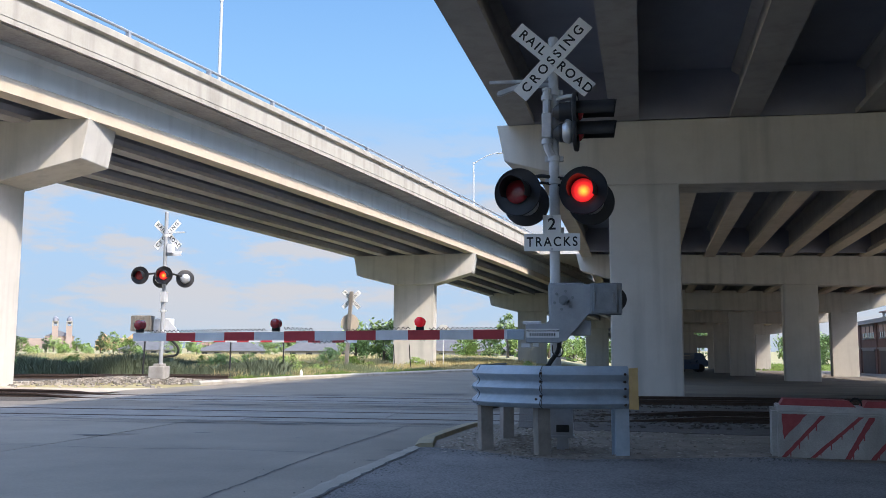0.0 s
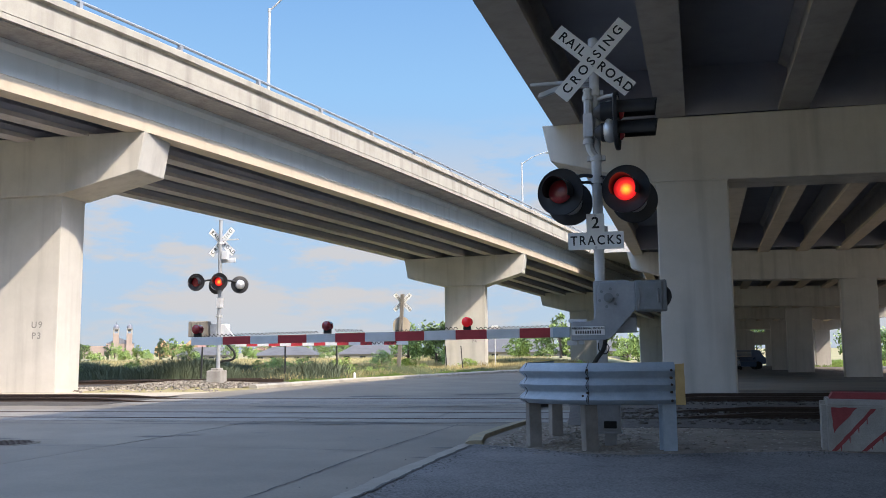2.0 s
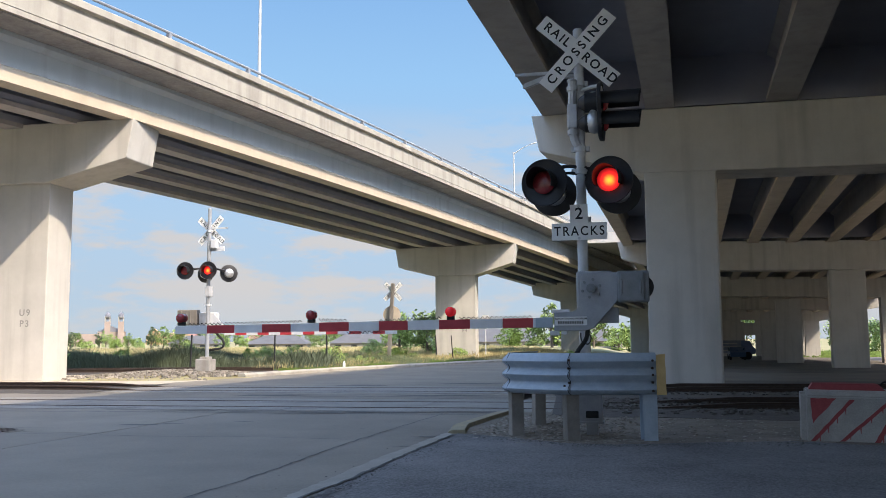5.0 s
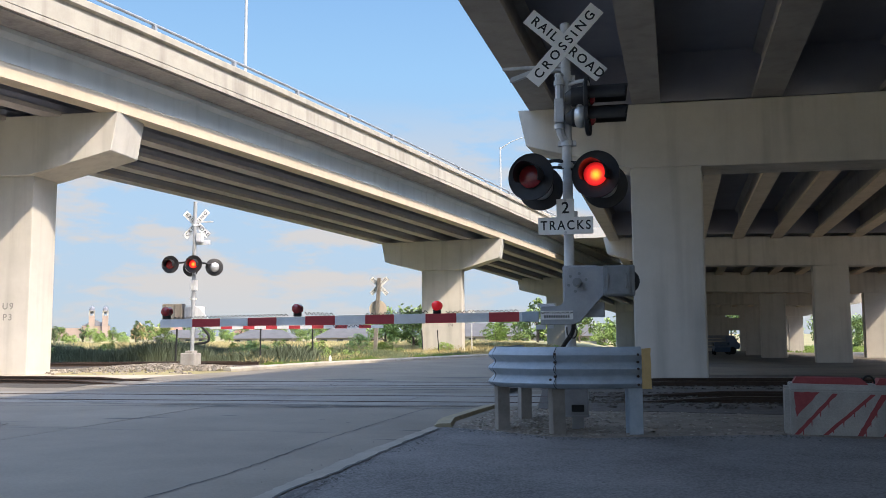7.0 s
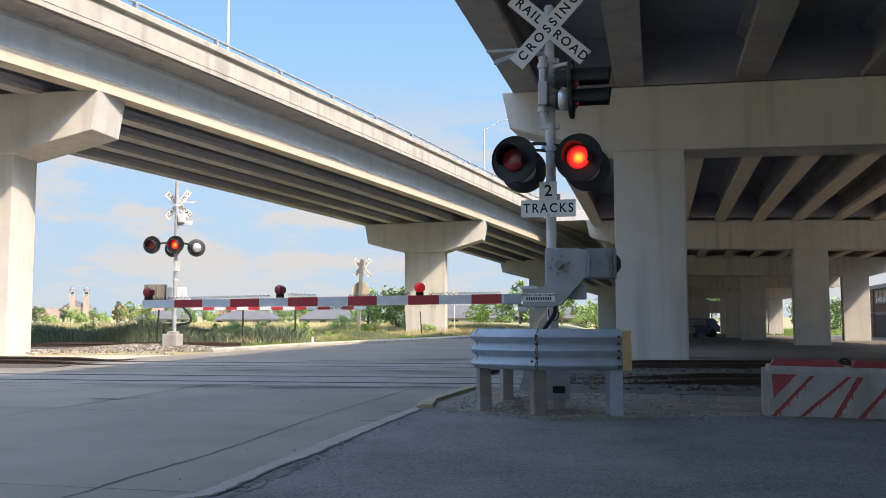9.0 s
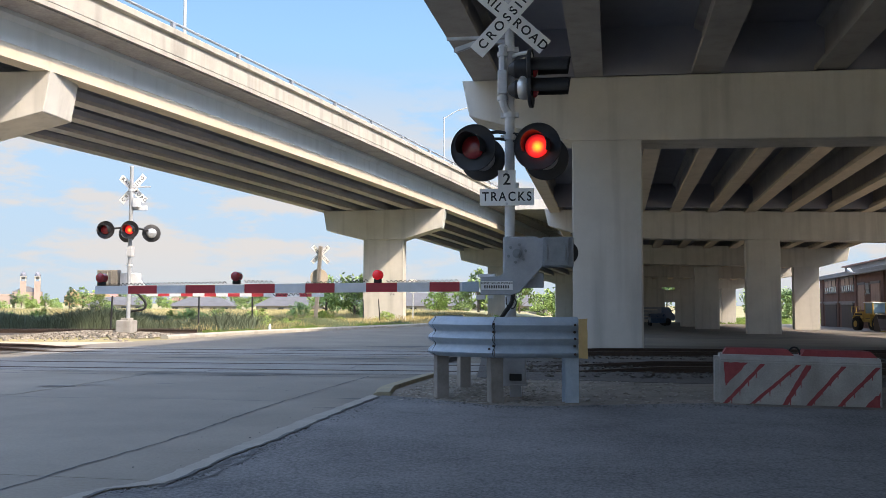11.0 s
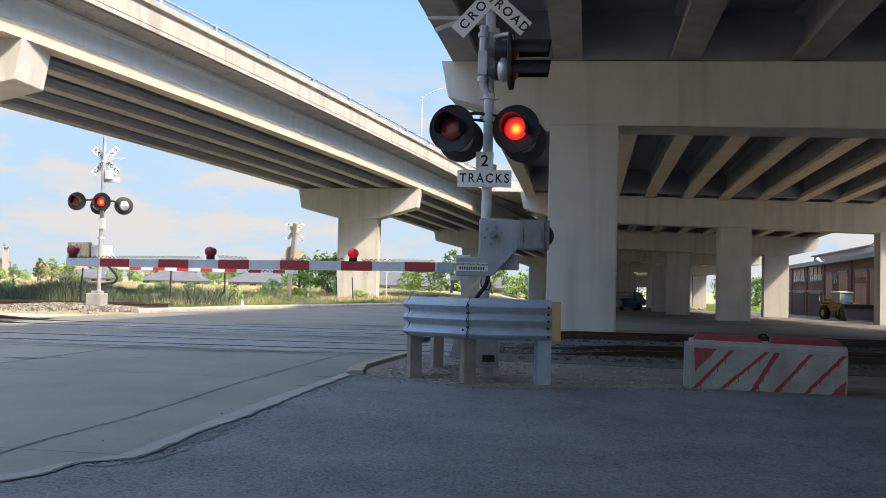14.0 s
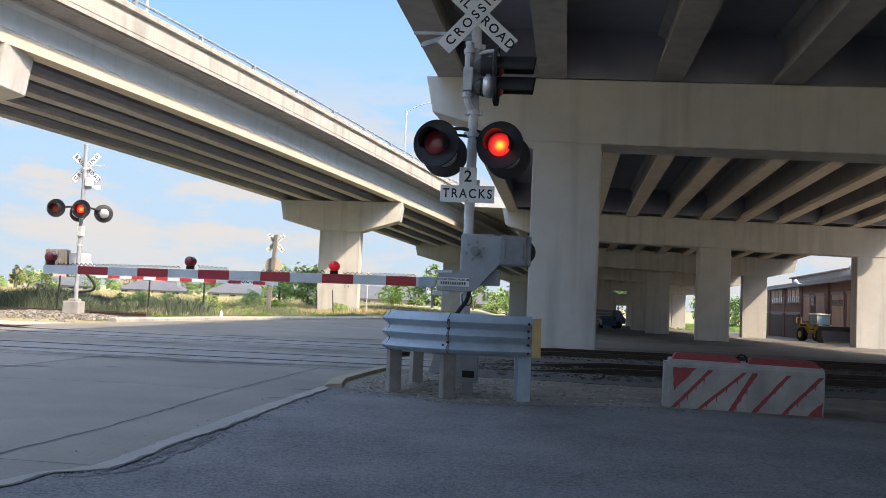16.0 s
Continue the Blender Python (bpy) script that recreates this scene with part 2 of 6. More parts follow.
def box(bm, x0, x1, y0, y1, z0, z1, m=None, bevel=0.0):
    r = bmesh.ops.create_cube(bm, size=1.0)
    vs = r["verts"]
    t = Matrix.Translation(((x0 + x1) / 2, (y0 + y1) / 2, (z0 + z1) / 2)) @ Matrix.Diagonal((x1 - x0, y1 - y0, z1 - z0, 1))
    bmesh.ops.transform(bm, matrix=t, verts=vs)
    if bevel:
        es = list({e for v in vs for e in v.link_edges})
        r = bmesh.ops.bevel(bm, geom=es, offset=bevel, segments=2, profile=0.6, affect="EDGES")
        vs = list({v for f in r["faces"] for v in f.verts} | {v for v in vs if v.is_valid})
    if m is not None:
        bmesh.ops.transform(bm, matrix=m, verts=vs)
    return bm


def rod(bm, a, b, r0, r1=None, seg=14, caps=True):
    a, b = Vector(a), Vector(b)
    r1 = r0 if r1 is None else r1
    d = b - a
    m = Matrix.Translation((a + b) / 2) @ d.to_track_quat("Z", "Y").to_matrix().to_4x4()
    bmesh.ops.create_cone(bm, cap_ends=caps, segments=seg, radius1=r0, radius2=r1, depth=d.length, matrix=m)
    return bm


def prism(bm, pts, y0, y1, m=None):
    """A polygon of (x, z) drawn out from y0 to y1."""
    lo = [bm.verts.new((x, y0, z)) for x, z in pts]
    hi = [bm.verts.new((x, y1, z)) for x, z in pts]
    n = len(pts)
    bm.faces.new(lo); bm.faces.new(hi[::-1])
    for i in range(n):
        bm.faces.new((lo[i], hi[i], hi[(i + 1) % n], lo[(i + 1) % n]))
    if m is not None:
        bmesh.ops.transform(bm, matrix=m, verts=lo + hi)
    return bm


def plate(bm, pts, z0, z1):
    """A polygon of (x, y) of that thickness."""
    lo = [bm.verts.new((x, y, z0)) for x, y in pts]
    hi = [bm.verts.new((x, y, z1)) for x, y in pts]
    n = len(pts)
    bm.faces.new(lo); bm.faces.new(hi[::-1])
    for i in range(n):
        bm.faces.new((lo[i], hi[i], hi[(i + 1) % n], lo[(i + 1) % n]))
    return bm


def sweep(bm, way, section, steps):
    """A closed section of (across, up) carried along way(s) -> (point, across vector)."""
    rings = []
    for s in steps:
        p, ac = way(s)
        rings.append([bm.verts.new(p + ac * u + Vector((0, 0, w))) for u, w in section])
    n = len(section)
    for a, b in zip(rings, rings[1:]):
        for i in range(n):
            bm.faces.new((a[i], b[i], b[(i + 1) % n], a[(i + 1) % n]))
    bm.faces.new(rings[0]); bm.faces.new(rings[-1][::-1])
    return bm


def tube(name, pts, r, mat, parent, label=""):
    """A bent pipe or cable through points, in the parent's frame."""
    bm = bmesh.new()
    fine = []
    for i in range(len(pts) - 1):
        p0, p1, p2, p3 = (Vector(pts[max(0, min(len(pts) - 1, j))]) for j in (i - 1, i, i + 1, i + 2))
        for k in range(6):
            t = k / 6
            fine.append(0.5 * ((2 * p1) + (p2 - p0) * t + (2 * p0 - 5 * p1 + 4 * p2 - p3) * t * t + (3 * p1 - p0 - 3 * p2 + p3) * t ** 3))
    fine.append(Vector(pts[-1]))
    rings = []
    up = Vector((0.1, 0.2, 1)).normalized()
    for i, p in enumerate(fine):
        d = (fine[min(i + 1, len(fine) - 1)] - fine[max(i - 1, 0)]).normalized()
        x = d.cross(up)
        if x.length < 0.05:
            x = d.cross(Vector((1, 0, 0)))
        x.normalize(); y = d.cross(x)
        rings.append([bm.verts.new(p + r * (math.cos(a) * x + math.sin(a) * y)) for a in [k * math.pi / 4 for k in range(8)]])
    for a, b in zip(rings, rings[1:]):
        for k in range(8):
            bm.faces.new((a[k], a[(k + 1) % 8], b[(k + 1) % 8], b[k]))
    bm.faces.new(rings[0]); bm.faces.new(rings[-1][::-1])
    return part(name, bm, mat, parent, label, True)


def lettering(text, size, m, parent, mat=None, depth=0.002, name="lettering", spacing=1.0):
    cu = bpy.data.curves.new("text", "FONT")
    cu.body, cu.size, cu.extrude, cu.align_x, cu.align_y, cu.space_character = text, size, depth, "CENTER", "CENTER", spacing
    cu.offset = 0.016 * size
    tmp = bpy.data.objects.new("text", cu)
    scene.collection.objects.link(tmp)
    bpy.context.view_layer.update()
    me = bpy.data.meshes.new_from_object(tmp.evaluated_get(bpy.context.evaluated_depsgraph_get()))
    bpy.data.objects.remove(tmp)
    me.materials.clear(); me.materials.append(mat or LETTER)
    ob = new(name, me)
    ob.parent = parent
    ob.matrix_local = m
    return ob


def smooth(a, b, x):
    t = max(0.0, min(1.0, (x - a) / (b - a)))
    return t * t * (3 - 2 * t)


def span(a, b, step):
    n = max(1, round((b - a) / step))
    return [a + (b - a) * i / n for i in range(n + 1)]


def terrain(x, y):
    """Height of the ground: level round the crossing, falling away under the viaduct, a low mound by the far signal."""
    z = -0.0155 * min(85, max(0.0, y - 25)) * smooth(2 + 0.1 * max(0.0, y - 25), 11 + 0.1 * max(0.0, y - 25), x)
    return z + 0.26 * math.exp(-((x + 11) ** 2 / 10 + (y - 31.2) ** 2 / 2.5))


def sheet(bm, xs, ys, lift=0.0, inside=None):
    grid = {}
    for i, x in enumerate(xs):
        for j, y in enumerate(ys):
            grid[i, j] = bm.verts.new((x, y, terrain(x, y) + lift))
    for i in range(len(xs) - 1):
        for j in range(len(ys) - 1):
            if inside is None or inside((xs[i] + xs[i + 1]) / 2, (ys[j] + ys[j + 1]) / 2):
                bm.faces.new((grid[i, j], grid[i + 1, j], grid[i + 1, j + 1], grid[i, j + 1]))
    bmesh.ops.delete(bm, geom=[v for v in bm.verts if not v.link_faces], context="VERTS")
    return bm


# ---- ground, road, tracks ----
FIELD = material("dry_meadow_soil", (0.2, 0.175, 0.08), (0.36, 0.31, 0.16), 0.95, scale=0.12, fine=3, bump=0.4)
xs = [-1500, -900, -500, -300, -200, -140, -100, -75, -60] + span(-50, 60, 2.5) + [75, 100, 140, 200, 300, 500, 900, 1500]
ys = [-300, -100, -50] + span(-30, 130, 2.5) + [150, 180, 220, 280, 350, 450, 600, 900, 1500, 2500]
solid("ground", sheet(bmesh.new(), xs, ys, -0.07), FIELD, "flat ground with dry yellow-green meadow soil", "ground", "structure")

HEAD = radians(11.1)
ALONG, ACROSS = Vector((math.sin(HEAD), math.cos(HEAD), 0)), Vector((math.cos(HEAD), -math.sin(HEAD), 0))
ORIGIN = Vector((-1.64, 11.4, 0))


def road_point(a, b, z=0.0):
    p = ORIGIN + ACROSS * a + ALONG * b
    return Vector((p.x, p.y, z))


# yard under the viaduct and dirt verge round the tracks
solid("yard", sheet(bmesh.new(), span(0.5, 80, 2.0), span(23, 130, 2.0), -0.05, lambda x, y: x > 0.5 + 0.2 * (y - 23)), YARD, "packed grey dirt yard under the viaduct", "ground", "structure")
solid("cross_street", sheet(bmesh.new(), span(1, 90, 2.0), span(28, 38, 2.0), -0.03), ROADCONC, "worn concrete street running under the viaduct", "road", "structure")
bm = bmesh.new()
plate(bm, [(-0.42, 12.4), (-0.3, 12.05), (0.1, 11.75), (0.5, 11.4), (0.85, 11.02), (1.5, 11.05), (2.5, 11.25), (3.6, 11.4), (4.4, 11.0), (6.2, 10.5), (30, 9.3), (30, 21.5), (0.9, 23.4), (0.35, 16)], -0.4, 0.0)
solid("dirt_verge", bm, DIRT, "brown gravelly dirt verge beside the tracks", "ground", "structure")
bm = bmesh.new()
plate(bm, [(-40, 20.6), (-15.0, 19.6), (-15.0, 21.4), (-10.2, 22), (-9.4, 27), (-8.4, 30.4), (-6.2, 36.8), (0.6, 50.2), (9, 60), (8, 62.5), (-1.2, 51.8), (-8.5, 38.6), (-20, 39), (-40, 38)], -0.4, -0.018)
solid("sunlit_verge", bm, PALE_DIRT, "pale sandy verge along the far kerb", "ground", "structure")

# asphalt lot on which the camera stands
bm = bmesh.new()
west = [(-9.0, 3.2), (-4.0, 4.6), (-2.3, 5.55), (-1.97, 6.0), (-1.87, 6.36), (-1.57, 6.55), (-1.47, 7.0), (-1.35, 7.7), (-1.2, 8.3), (-1.0, 9.34), (-0.72, 10.85), (-0.44, 12.1), (-0.4, 12.3)]
north = [(0.1, 11.95), (0.45, 11.62), (0.9, 11.2), (1.5, 11.08), (2.5, 11.27), (3.6, 11.42), (4.4, 11.0), (6.2, 10.5), (40, 9.3)]
ragged = random.Random(11)
edge = []
for (x0, y0), (x1, y1) in zip(west + north, (west + north)[1:]):
    n = max(1, min(40, int(math.hypot(x1 - x0, y1 - y0) / 0.09)))
    for k in range(n):
        t = k / n
        j = 0.022 if y0 < 12 and x0 < 6 else 0
        edge.append((x0 + (x1 - x0) * t + ragged.uniform(-j, j), y0 + (y1 - y0) * t + ragged.uniform(-j, j)))
edge += [(40, 9.3), (40, -40), (-30, -40), (-30, 3.2)]
plate(bm, edge, -0.4, 0.008)
solid("asphalt_lot", bm, ASPHALT, "dark cracked asphalt lot", "pavement", "structure")
rng = random.Random(4)
# road bed and slabs
bm = bmesh.new()
far_left = [(-10.05, 22), (-9.9, 24.5), (-9.7, 26.8), (-8.45, 30.2), (-6.3, 36.5), (0.45, 49.8), (8.5, 59.5)]
bed = [road_point(-16, -45)[:2], road_point(0.72, -45)[:2], road_point(0.72, 3.2)[:2], road_point(0.85, 11)[:2], (2.6, 29), (4.4, 40), (6.5, 52)] + far_left[::-1] + [(-15.5, 21.6), (-17.5, 10)]
plate(bm, bed, -0.35, -0.022)
road = solid("road", bm, PATCH, "grey concrete road crossing two railway tracks", "road", "structure")
solid_far = bmesh.new()
plate(solid_far, [road_point(0.85, 4.36)[:2], road_point(0.85, 11)[:2], (2.6, 29), (4.4, 40), (6.5, 52)] + far_left[::-1] + [(-15.2, 21.5), (-15.2, 17.6), (-11.0, 17.4)], -0.02, 0.0)
solid("road_beyond_crossing", solid_far, ROADCONC, "worn grey concrete road beyond the tracks", "road", "structure")
slab_rows = [-32.2, -27.6, -23.0, -18.4, -13.8, -9.2, -4.6, 0.25, 4.35]
slab_cols = [-15, -11.25, -7.5, -3.75, 1.12]
for b0, b1 in zip(slab_rows, slab_rows[1:]):
    for a0, a1 in zip(slab_cols, slab_cols[1:]):
        bm = bmesh.new()
        g = 0.009
        q = [(a0 + g, b0 + g), (a1 - g, b0 + g), (a1 - g, b1 - g), (a0 + g, b1 - g)]
        plate(bm, [road_point(a, b)[:2] for a, b in q], -0.02, rng.uniform(-0.002, 0.003))
        part("slab", bm, ROADCONC, road)

def blotch(x, y, wide, deep, seed, turn=0.0):
    r = random.Random(seed)
    bm = bmesh.new()
    n = 18
    ring = []
    for k in range(n):
        a = 2 * math.pi * k / n
        q = r.uniform(0.55, 1.1)
        px, py = wide * q * math.cos(a), deep * q * math.sin(a)
        c, sn = math.cos(turn), math.sin(turn)
        ring.append(bm.verts.new((x + px * c - py * sn, y + px * sn + py * c, 0.0065)))
    bm.faces.new(ring)
    part("worn_patch", bm, PATCH, road, "dark worn patch in the concrete")


for i, (x, y, w, d) in enumerate(((-5.2, 13.55, 0.3, 0.1), (-4.75, 13.7, 0.22, 0.05), (-3.75, 14.0, 0.16, 0.05), (-2.9, 15.6, 0.5, 0.12), (-1.9, 15.75, 0.7, 0.14), (-4.4, 15.8, 0.4, 0.08), (-2.2, 13.3, 0.05, 0.04), (-1.5, 13.9, 0.05, 0.03), (-1.75, 12.9, 0.04, 0.03), (-0.75, 11.9, 0.25, 0.05), (-7.4, 13.3, 0.35, 0.06), (-0.95, 10.9, 0.22, 0.04), (-3.6, 24.6, 0.8, 0.3), (-0.6, 25.5, 1.2, 0.35), (-5.0, 20.4, 1.0, 0.2), (-1.2, 20.2, 0.9, 0.2), (1.4, 27.5, 1.4, 0.5))):
    blotch(x, y, w, d, i)


def crack(points, wide, seed):
    lift = 0.006 if seed < 5 else 0.0175 if seed == 5 else 0.012
    jag = 0.018 if seed < 6 else 0.05
    r = random.Random(seed)
    bm = bmesh.new()
    a, b = [], []
    for (x0, y0), (x1, y1) in zip(points, points[1:]):
        n = max(2, int(math.hypot(x1 - x0, y1 - y0) / 0.12))
        for k in range(n):
            t = k / n
            x, y = x0 + (x1 - x0) * t + r.uniform(-jag, jag), y0 + (y1 - y0) * t + r.uniform(-jag, jag)
            w = wide * r.uniform(0.4, 1.2)
            nx, ny = -(y1 - y0), x1 - x0
            q = math.hypot(nx, ny)
            a.append(bm.verts.new((x + nx / q * w, y + ny / q * w, lift)))
            b.append(bm.verts.new((x - nx / q * w, y - ny / q * w, lift)))
    for k in range(len(a) - 1):
        bm.faces.new((a[k], a[k + 1], b[k + 1], b[k]))
    part("crack", bm, PATCH, road, "dark tarred joint or crack")


crack([(-4.2, -2.0), (-2.44, 7.02), (-2.08, 8.57), (-1.64, 11.38), (-0.77, 15.5)], 0.014, 1)
crack([(-6.5, 12.35), (-4.3, 11.95), (-3.1, 11.9), (-1.57, 11.6)], 0.012, 2)
crack([(-9.5, 14.6), (-7.6, 13.2), (-6.0, 13.0)], 0.01, 3)
crack([(-9.0, 15.9), (-4.0, 15.9), (-0.4, 15.75)], 0.014, 4)
# pale gutter strip poured along the asphalt's ragged edge, and the broken asphalt beside it
gutter_out = [(-4.1, 4.95), (-2.45, 5.8), (-2.08, 6.16), (-1.96, 6.43), (-1.7, 6.71), (-1.57, 7.39), (-1.44, 8.1), (-1.3, 8.88), (-1.1, 9.97), (-0.77, 11.43), (-0.53, 12.5)]
gutter_in = [(-4.0, 4.62), (-2.3, 5.57), (-1.97, 6.02), (-1.87, 6.38), (-1.57, 6.57), (-1.47, 7.02), (-1.35, 7.72), (-1.2, 8.32), (-1.0, 9.36), (-0.72, 10.87), (-0.42, 12.2)]
bm = bmesh.new()
rows = []
for (ox, oy), (ix, iy), (px, py), (qx, qy) in zip(gutter_out, gutter_in, gutter_out[1:], gutter_in[1:]):
    for k in range(10):
        t, j = k / 10, ragged.uniform(-0.018, 0.018)
        o, i = Vector((ox + (px - ox) * t + j, oy + (py - oy) * t)), Vector((ix + (qx - ix) * t + ragged.uniform(-0.012, 0.02), iy + (qy - iy) * t))
        rows.append([bm.verts.new((c.x, c.y, z)) for c, z in ((o, 0.0055), (o.lerp(i, 0.25), 0.013), (i, 0.016), (i, -0.03))])
for a, b in zip(rows, rows[1:]):
    for k in range(3):
        bm.faces.new((a[k], b[k], b[k + 1], a[k + 1]))
solid("gutter_strip", bm, GUTTER, "pale worn concrete gutter strip beside the asphalt", "gutter", "structure")
crack([(x + 0.015, y) for x, y in gutter_in[1:]], 0.02, 5)
crack([(-1.8, 6.28), (-1.5, 6.42), (-1.33, 6.9), (-1.22, 7.5), (-1.1, 8.1)], 0.016, 6)
crack([(-1.55, 6.52), (-1.4, 6.95), (-1.28, 7.6), (-1.15, 8.2)], 0.034, 7)

for k, (x0, x1, off) in enumerate(((-9.5, 0.4, -2.15), (-7.0, 0.2, -1.7), (-12, -3, -1.25), (-6.0, 0.8, 0.35), (-10, 0.9, 1.75), (-5.5, 1.2, 2.3), (-11, 1.3, 2.9), (-8.0, 1.4, 3.6), (-6, 1.6, 4.25), (-9, 1.8, 6.75), (-4, 2.2, 7.4))):
    crack([(x, 17.55 + off - 0.11 * (x + 2) + 0.05 * math.sin(1.7 * x + k)) for x in span(x0, x1, 1.4)], 0.025 + 0.012 * (k % 3), 0 - k)

# the two tracks
TDIR = Vector((1, -0.11, 0)).normalized()
TNORM = Vector((0.11, 1, 0)).normalized()
rail_profile = [(-0.07, -0.16), (0.07, -0.16), (0.07, -0.145), (0.012, -0.12), (0.012, -0.045), (0.036, -0.035), (0.036, -0.004), (0.028, 0.0), (-0.028, 0.0), (-0.036, -0.004), (-0.036, -0.035), (-0.012, -0.045), (-0.012, -0.12), (-0.07, -0.145)]
tie_mesh = finish(box(bmesh.new(), -0.115, 0.115, -1.3, 1.3, -0.3, -0.135, bevel=0.012), "tie", TIE)


def track(name, y_at, label, x_from, x_to, ties, raised, open_at=-8.6):
    """Two rails through (-2, y_at); ties where the ground is open; flush panels across the road."""
    tr = thing(name, label, "railway track", kind="structure")
    mid = Vector((-2, y_at, 0))

    def way(s):
        lift = raised * max(smooth(2.2, 4.5, s), 1 - smooth(open_at - 2.4, open_at, s))
        return mid + TDIR * (s + 2) + Vector((0, 0, 0.012 + lift)), TNORM
    for side in (-0.753, 0.753):
        part("rail", sweep(bmesh.new(), lambda s: (way(s)[0] + TNORM * side, TNORM), rail_profile, span(x_from, x_to, 1.5)), RUST, tr, "rusty steel rail with a worn top")
    for s in span(x_from, x_to, 0.56):
        if not any(a < s < b for a, b in ties):
            continue
        ob = new("tie", tie_mesh)
        ob.parent = tr
        p, _ = way(s)
        ob.matrix_local = pose(p.x + rng.uniform(-0.03, 0.03), p.y, p.z + rng.uniform(-0.01, 0.01), 0, 0, -6.3 + rng.uniform(-1.5, 1.5))
    for lo, hi, nm in ((-0.66, 0.66, "inner_panel"), (0.85, 1.5, "outer_panel"), (-1.5, -0.85, "outer_panel")):
        for s in span(-13.2, 1.2, 2.4)[:-1]:
            bm = bmesh.new()
            q = [mid + TDIR * (s + 2 + ds) + TNORM * v for ds, v in ((0.01, lo), (2.39, lo), (2.39, hi), (0.01, hi))]
            plate(bm, [p[:2] for p in q], -0.02, 0.004 + rng.uniform(0, 0.004))
            part(nm, bm, CROSSPANEL, tr)
    return tr


bm = bmesh.new()
plate(bm, [(1.0, 15.2), (4.0, 14.2), (9.0, 13.2), (30, 10.9), (30, 19.8), (1.6, 22.9)], -0.2, 0.007)
solid("track_shoulder", bm, BALLAST, "oily dark ballast shoulder beside the rails", "ballast", "structure")
bm = bmesh.new()
for y_at in (17.55, 22.6):
    for a, b in ((1.6, 60), (-60, -9.6 if y_at > 20 else -16)):
        rows = []
        for s in span(a, b, 1.2):
            p = Vector((-2, y_at, 0)) + TDIR * (s + 2)
            rows.append([bm.verts.new(p + TNORM * v + Vector((0, 0, z + rng.uniform(-0.01, 0.012)))) for v, z in ((-2.9, -0.03), (-1.5, 0.03), (-0.7, 0.014), (0.7, 0.014), (1.5, 0.03), (2.5, -0.03))])
        for r0, r1 in zip(rows, rows[1:]):
            for k in range(5):
                bm.faces.new((r0[k], r1[k], r1[k + 1], r0[k + 1]))
solid("ballast_bed", bm, BALLAST, "dark oily stone ballast under the rails", "ballast", "structure")
track("near_track", 17.55, "rusty railway track set flush across the road", -60, 60, [(1.7, 30)], 0.12, -15.5)
track("far_track", 22.6, "second rusty railway track crossing the road", -60, 60, [(1.7, 30), (-40, -10)], 0.12)
siding = thing("siding_track", "rusty siding rails behind the far signal", "railway track", kind="structure")
for off in (0.0, 1.5):
    part("rail", sweep(bmesh.new(), lambda s: (Vector((-12, 35.6 + off, 0.16)) + Vector((1, 0.16, 0)).normalized() * s, Vector((-0.16, 1, 0)).normalized()), rail_profile, span(-50, 3, 4)), RUST, siding)
bm = bmesh.new()
prism(bm, [(-1.6, -0.1), (-0.9, 0.03), (2.4, 0.03), (3.2, -0.1)], -50, 3.2, pose(-12, 35.6, 0, 0, 0, 9.1 - 90) @ Matrix.Diagonal((-1, 1, 1, 1)))
part("ballast_strip", bm, BALLAST, siding)

# kerbs
def far_kerb_way(q):
    n = range(len(far_left))
    return Vector((float(np.interp(q, n, [p[0] for p in far_left])), float(np.interp(q, n, [p[1] for p in far_left])), 0)), Vector((-0.9, 0.42, 0))


solid("far_kerb", sweep(bmesh.new(), far_kerb_way, [(0, -0.2), (0.0, 0.09), (0.06, 0.14), (0.34, 0.14), (0.36, -0.2)], span(3, 6, 0.2)), PARAPET, "pale worn concrete kerb along the far road edge", "kerb", "structure")
yk = [(-0.52, 12.35), (-0.5, 13.2), (-0.22, 14.3), (0.06, 15.3), (0.3, 15.8)]
yw = lambda s: (Vector((float(np.interp(s, range(5), [p[0] for p in yk])), float(np.interp(s, range(5), [p[1] for p in yk])), 0)), Vector((0.97, -0.22, 0)))
solid("yellow_kerb", sweep(bmesh.new(), yw, [(0.0, -0.2), (-0.01, 0.018), (0.05, 0.048), (0.22, 0.055), (0.3, -0.2)], span(0, 4, 0.25)), YELLOW, "low worn yellow-painted concrete kerb end", "kerb", "structure")

# ---- left ramp bridge ----
LH = radians(22.2)
LDIR, LLEFT = Vector((math.sin(LH), math.cos(LH), 0)), Vector((-math.cos(LH), math.sin(LH), 0))


def ramp_way(s):
    k = max(0.0, s)
    p = Vector((-11.96, 27.59, 0)) + LDIR * s
    return Vector((p.x, p.y, 8.49 - 0.0125 * k - 0.0003 * k * k)), LLEFT


ramp = thing("ramp_bridge", "long concrete girder ramp bridge with lit parapet", "bridge", kind="structure")
steps = span(-60, 125, 2.5)
girder = [(-0.03, 0.0), (0.6, 0.0), (0.6, 0.16), (0.4, 0.36), (0.38, 1.2), (0.55, 1.35), (0.55, 1.5), (0.02, 1.5), (0.02, 1.35), (0.17, 1.2), (0.15, 0.42), (-0.03, 0.36)]
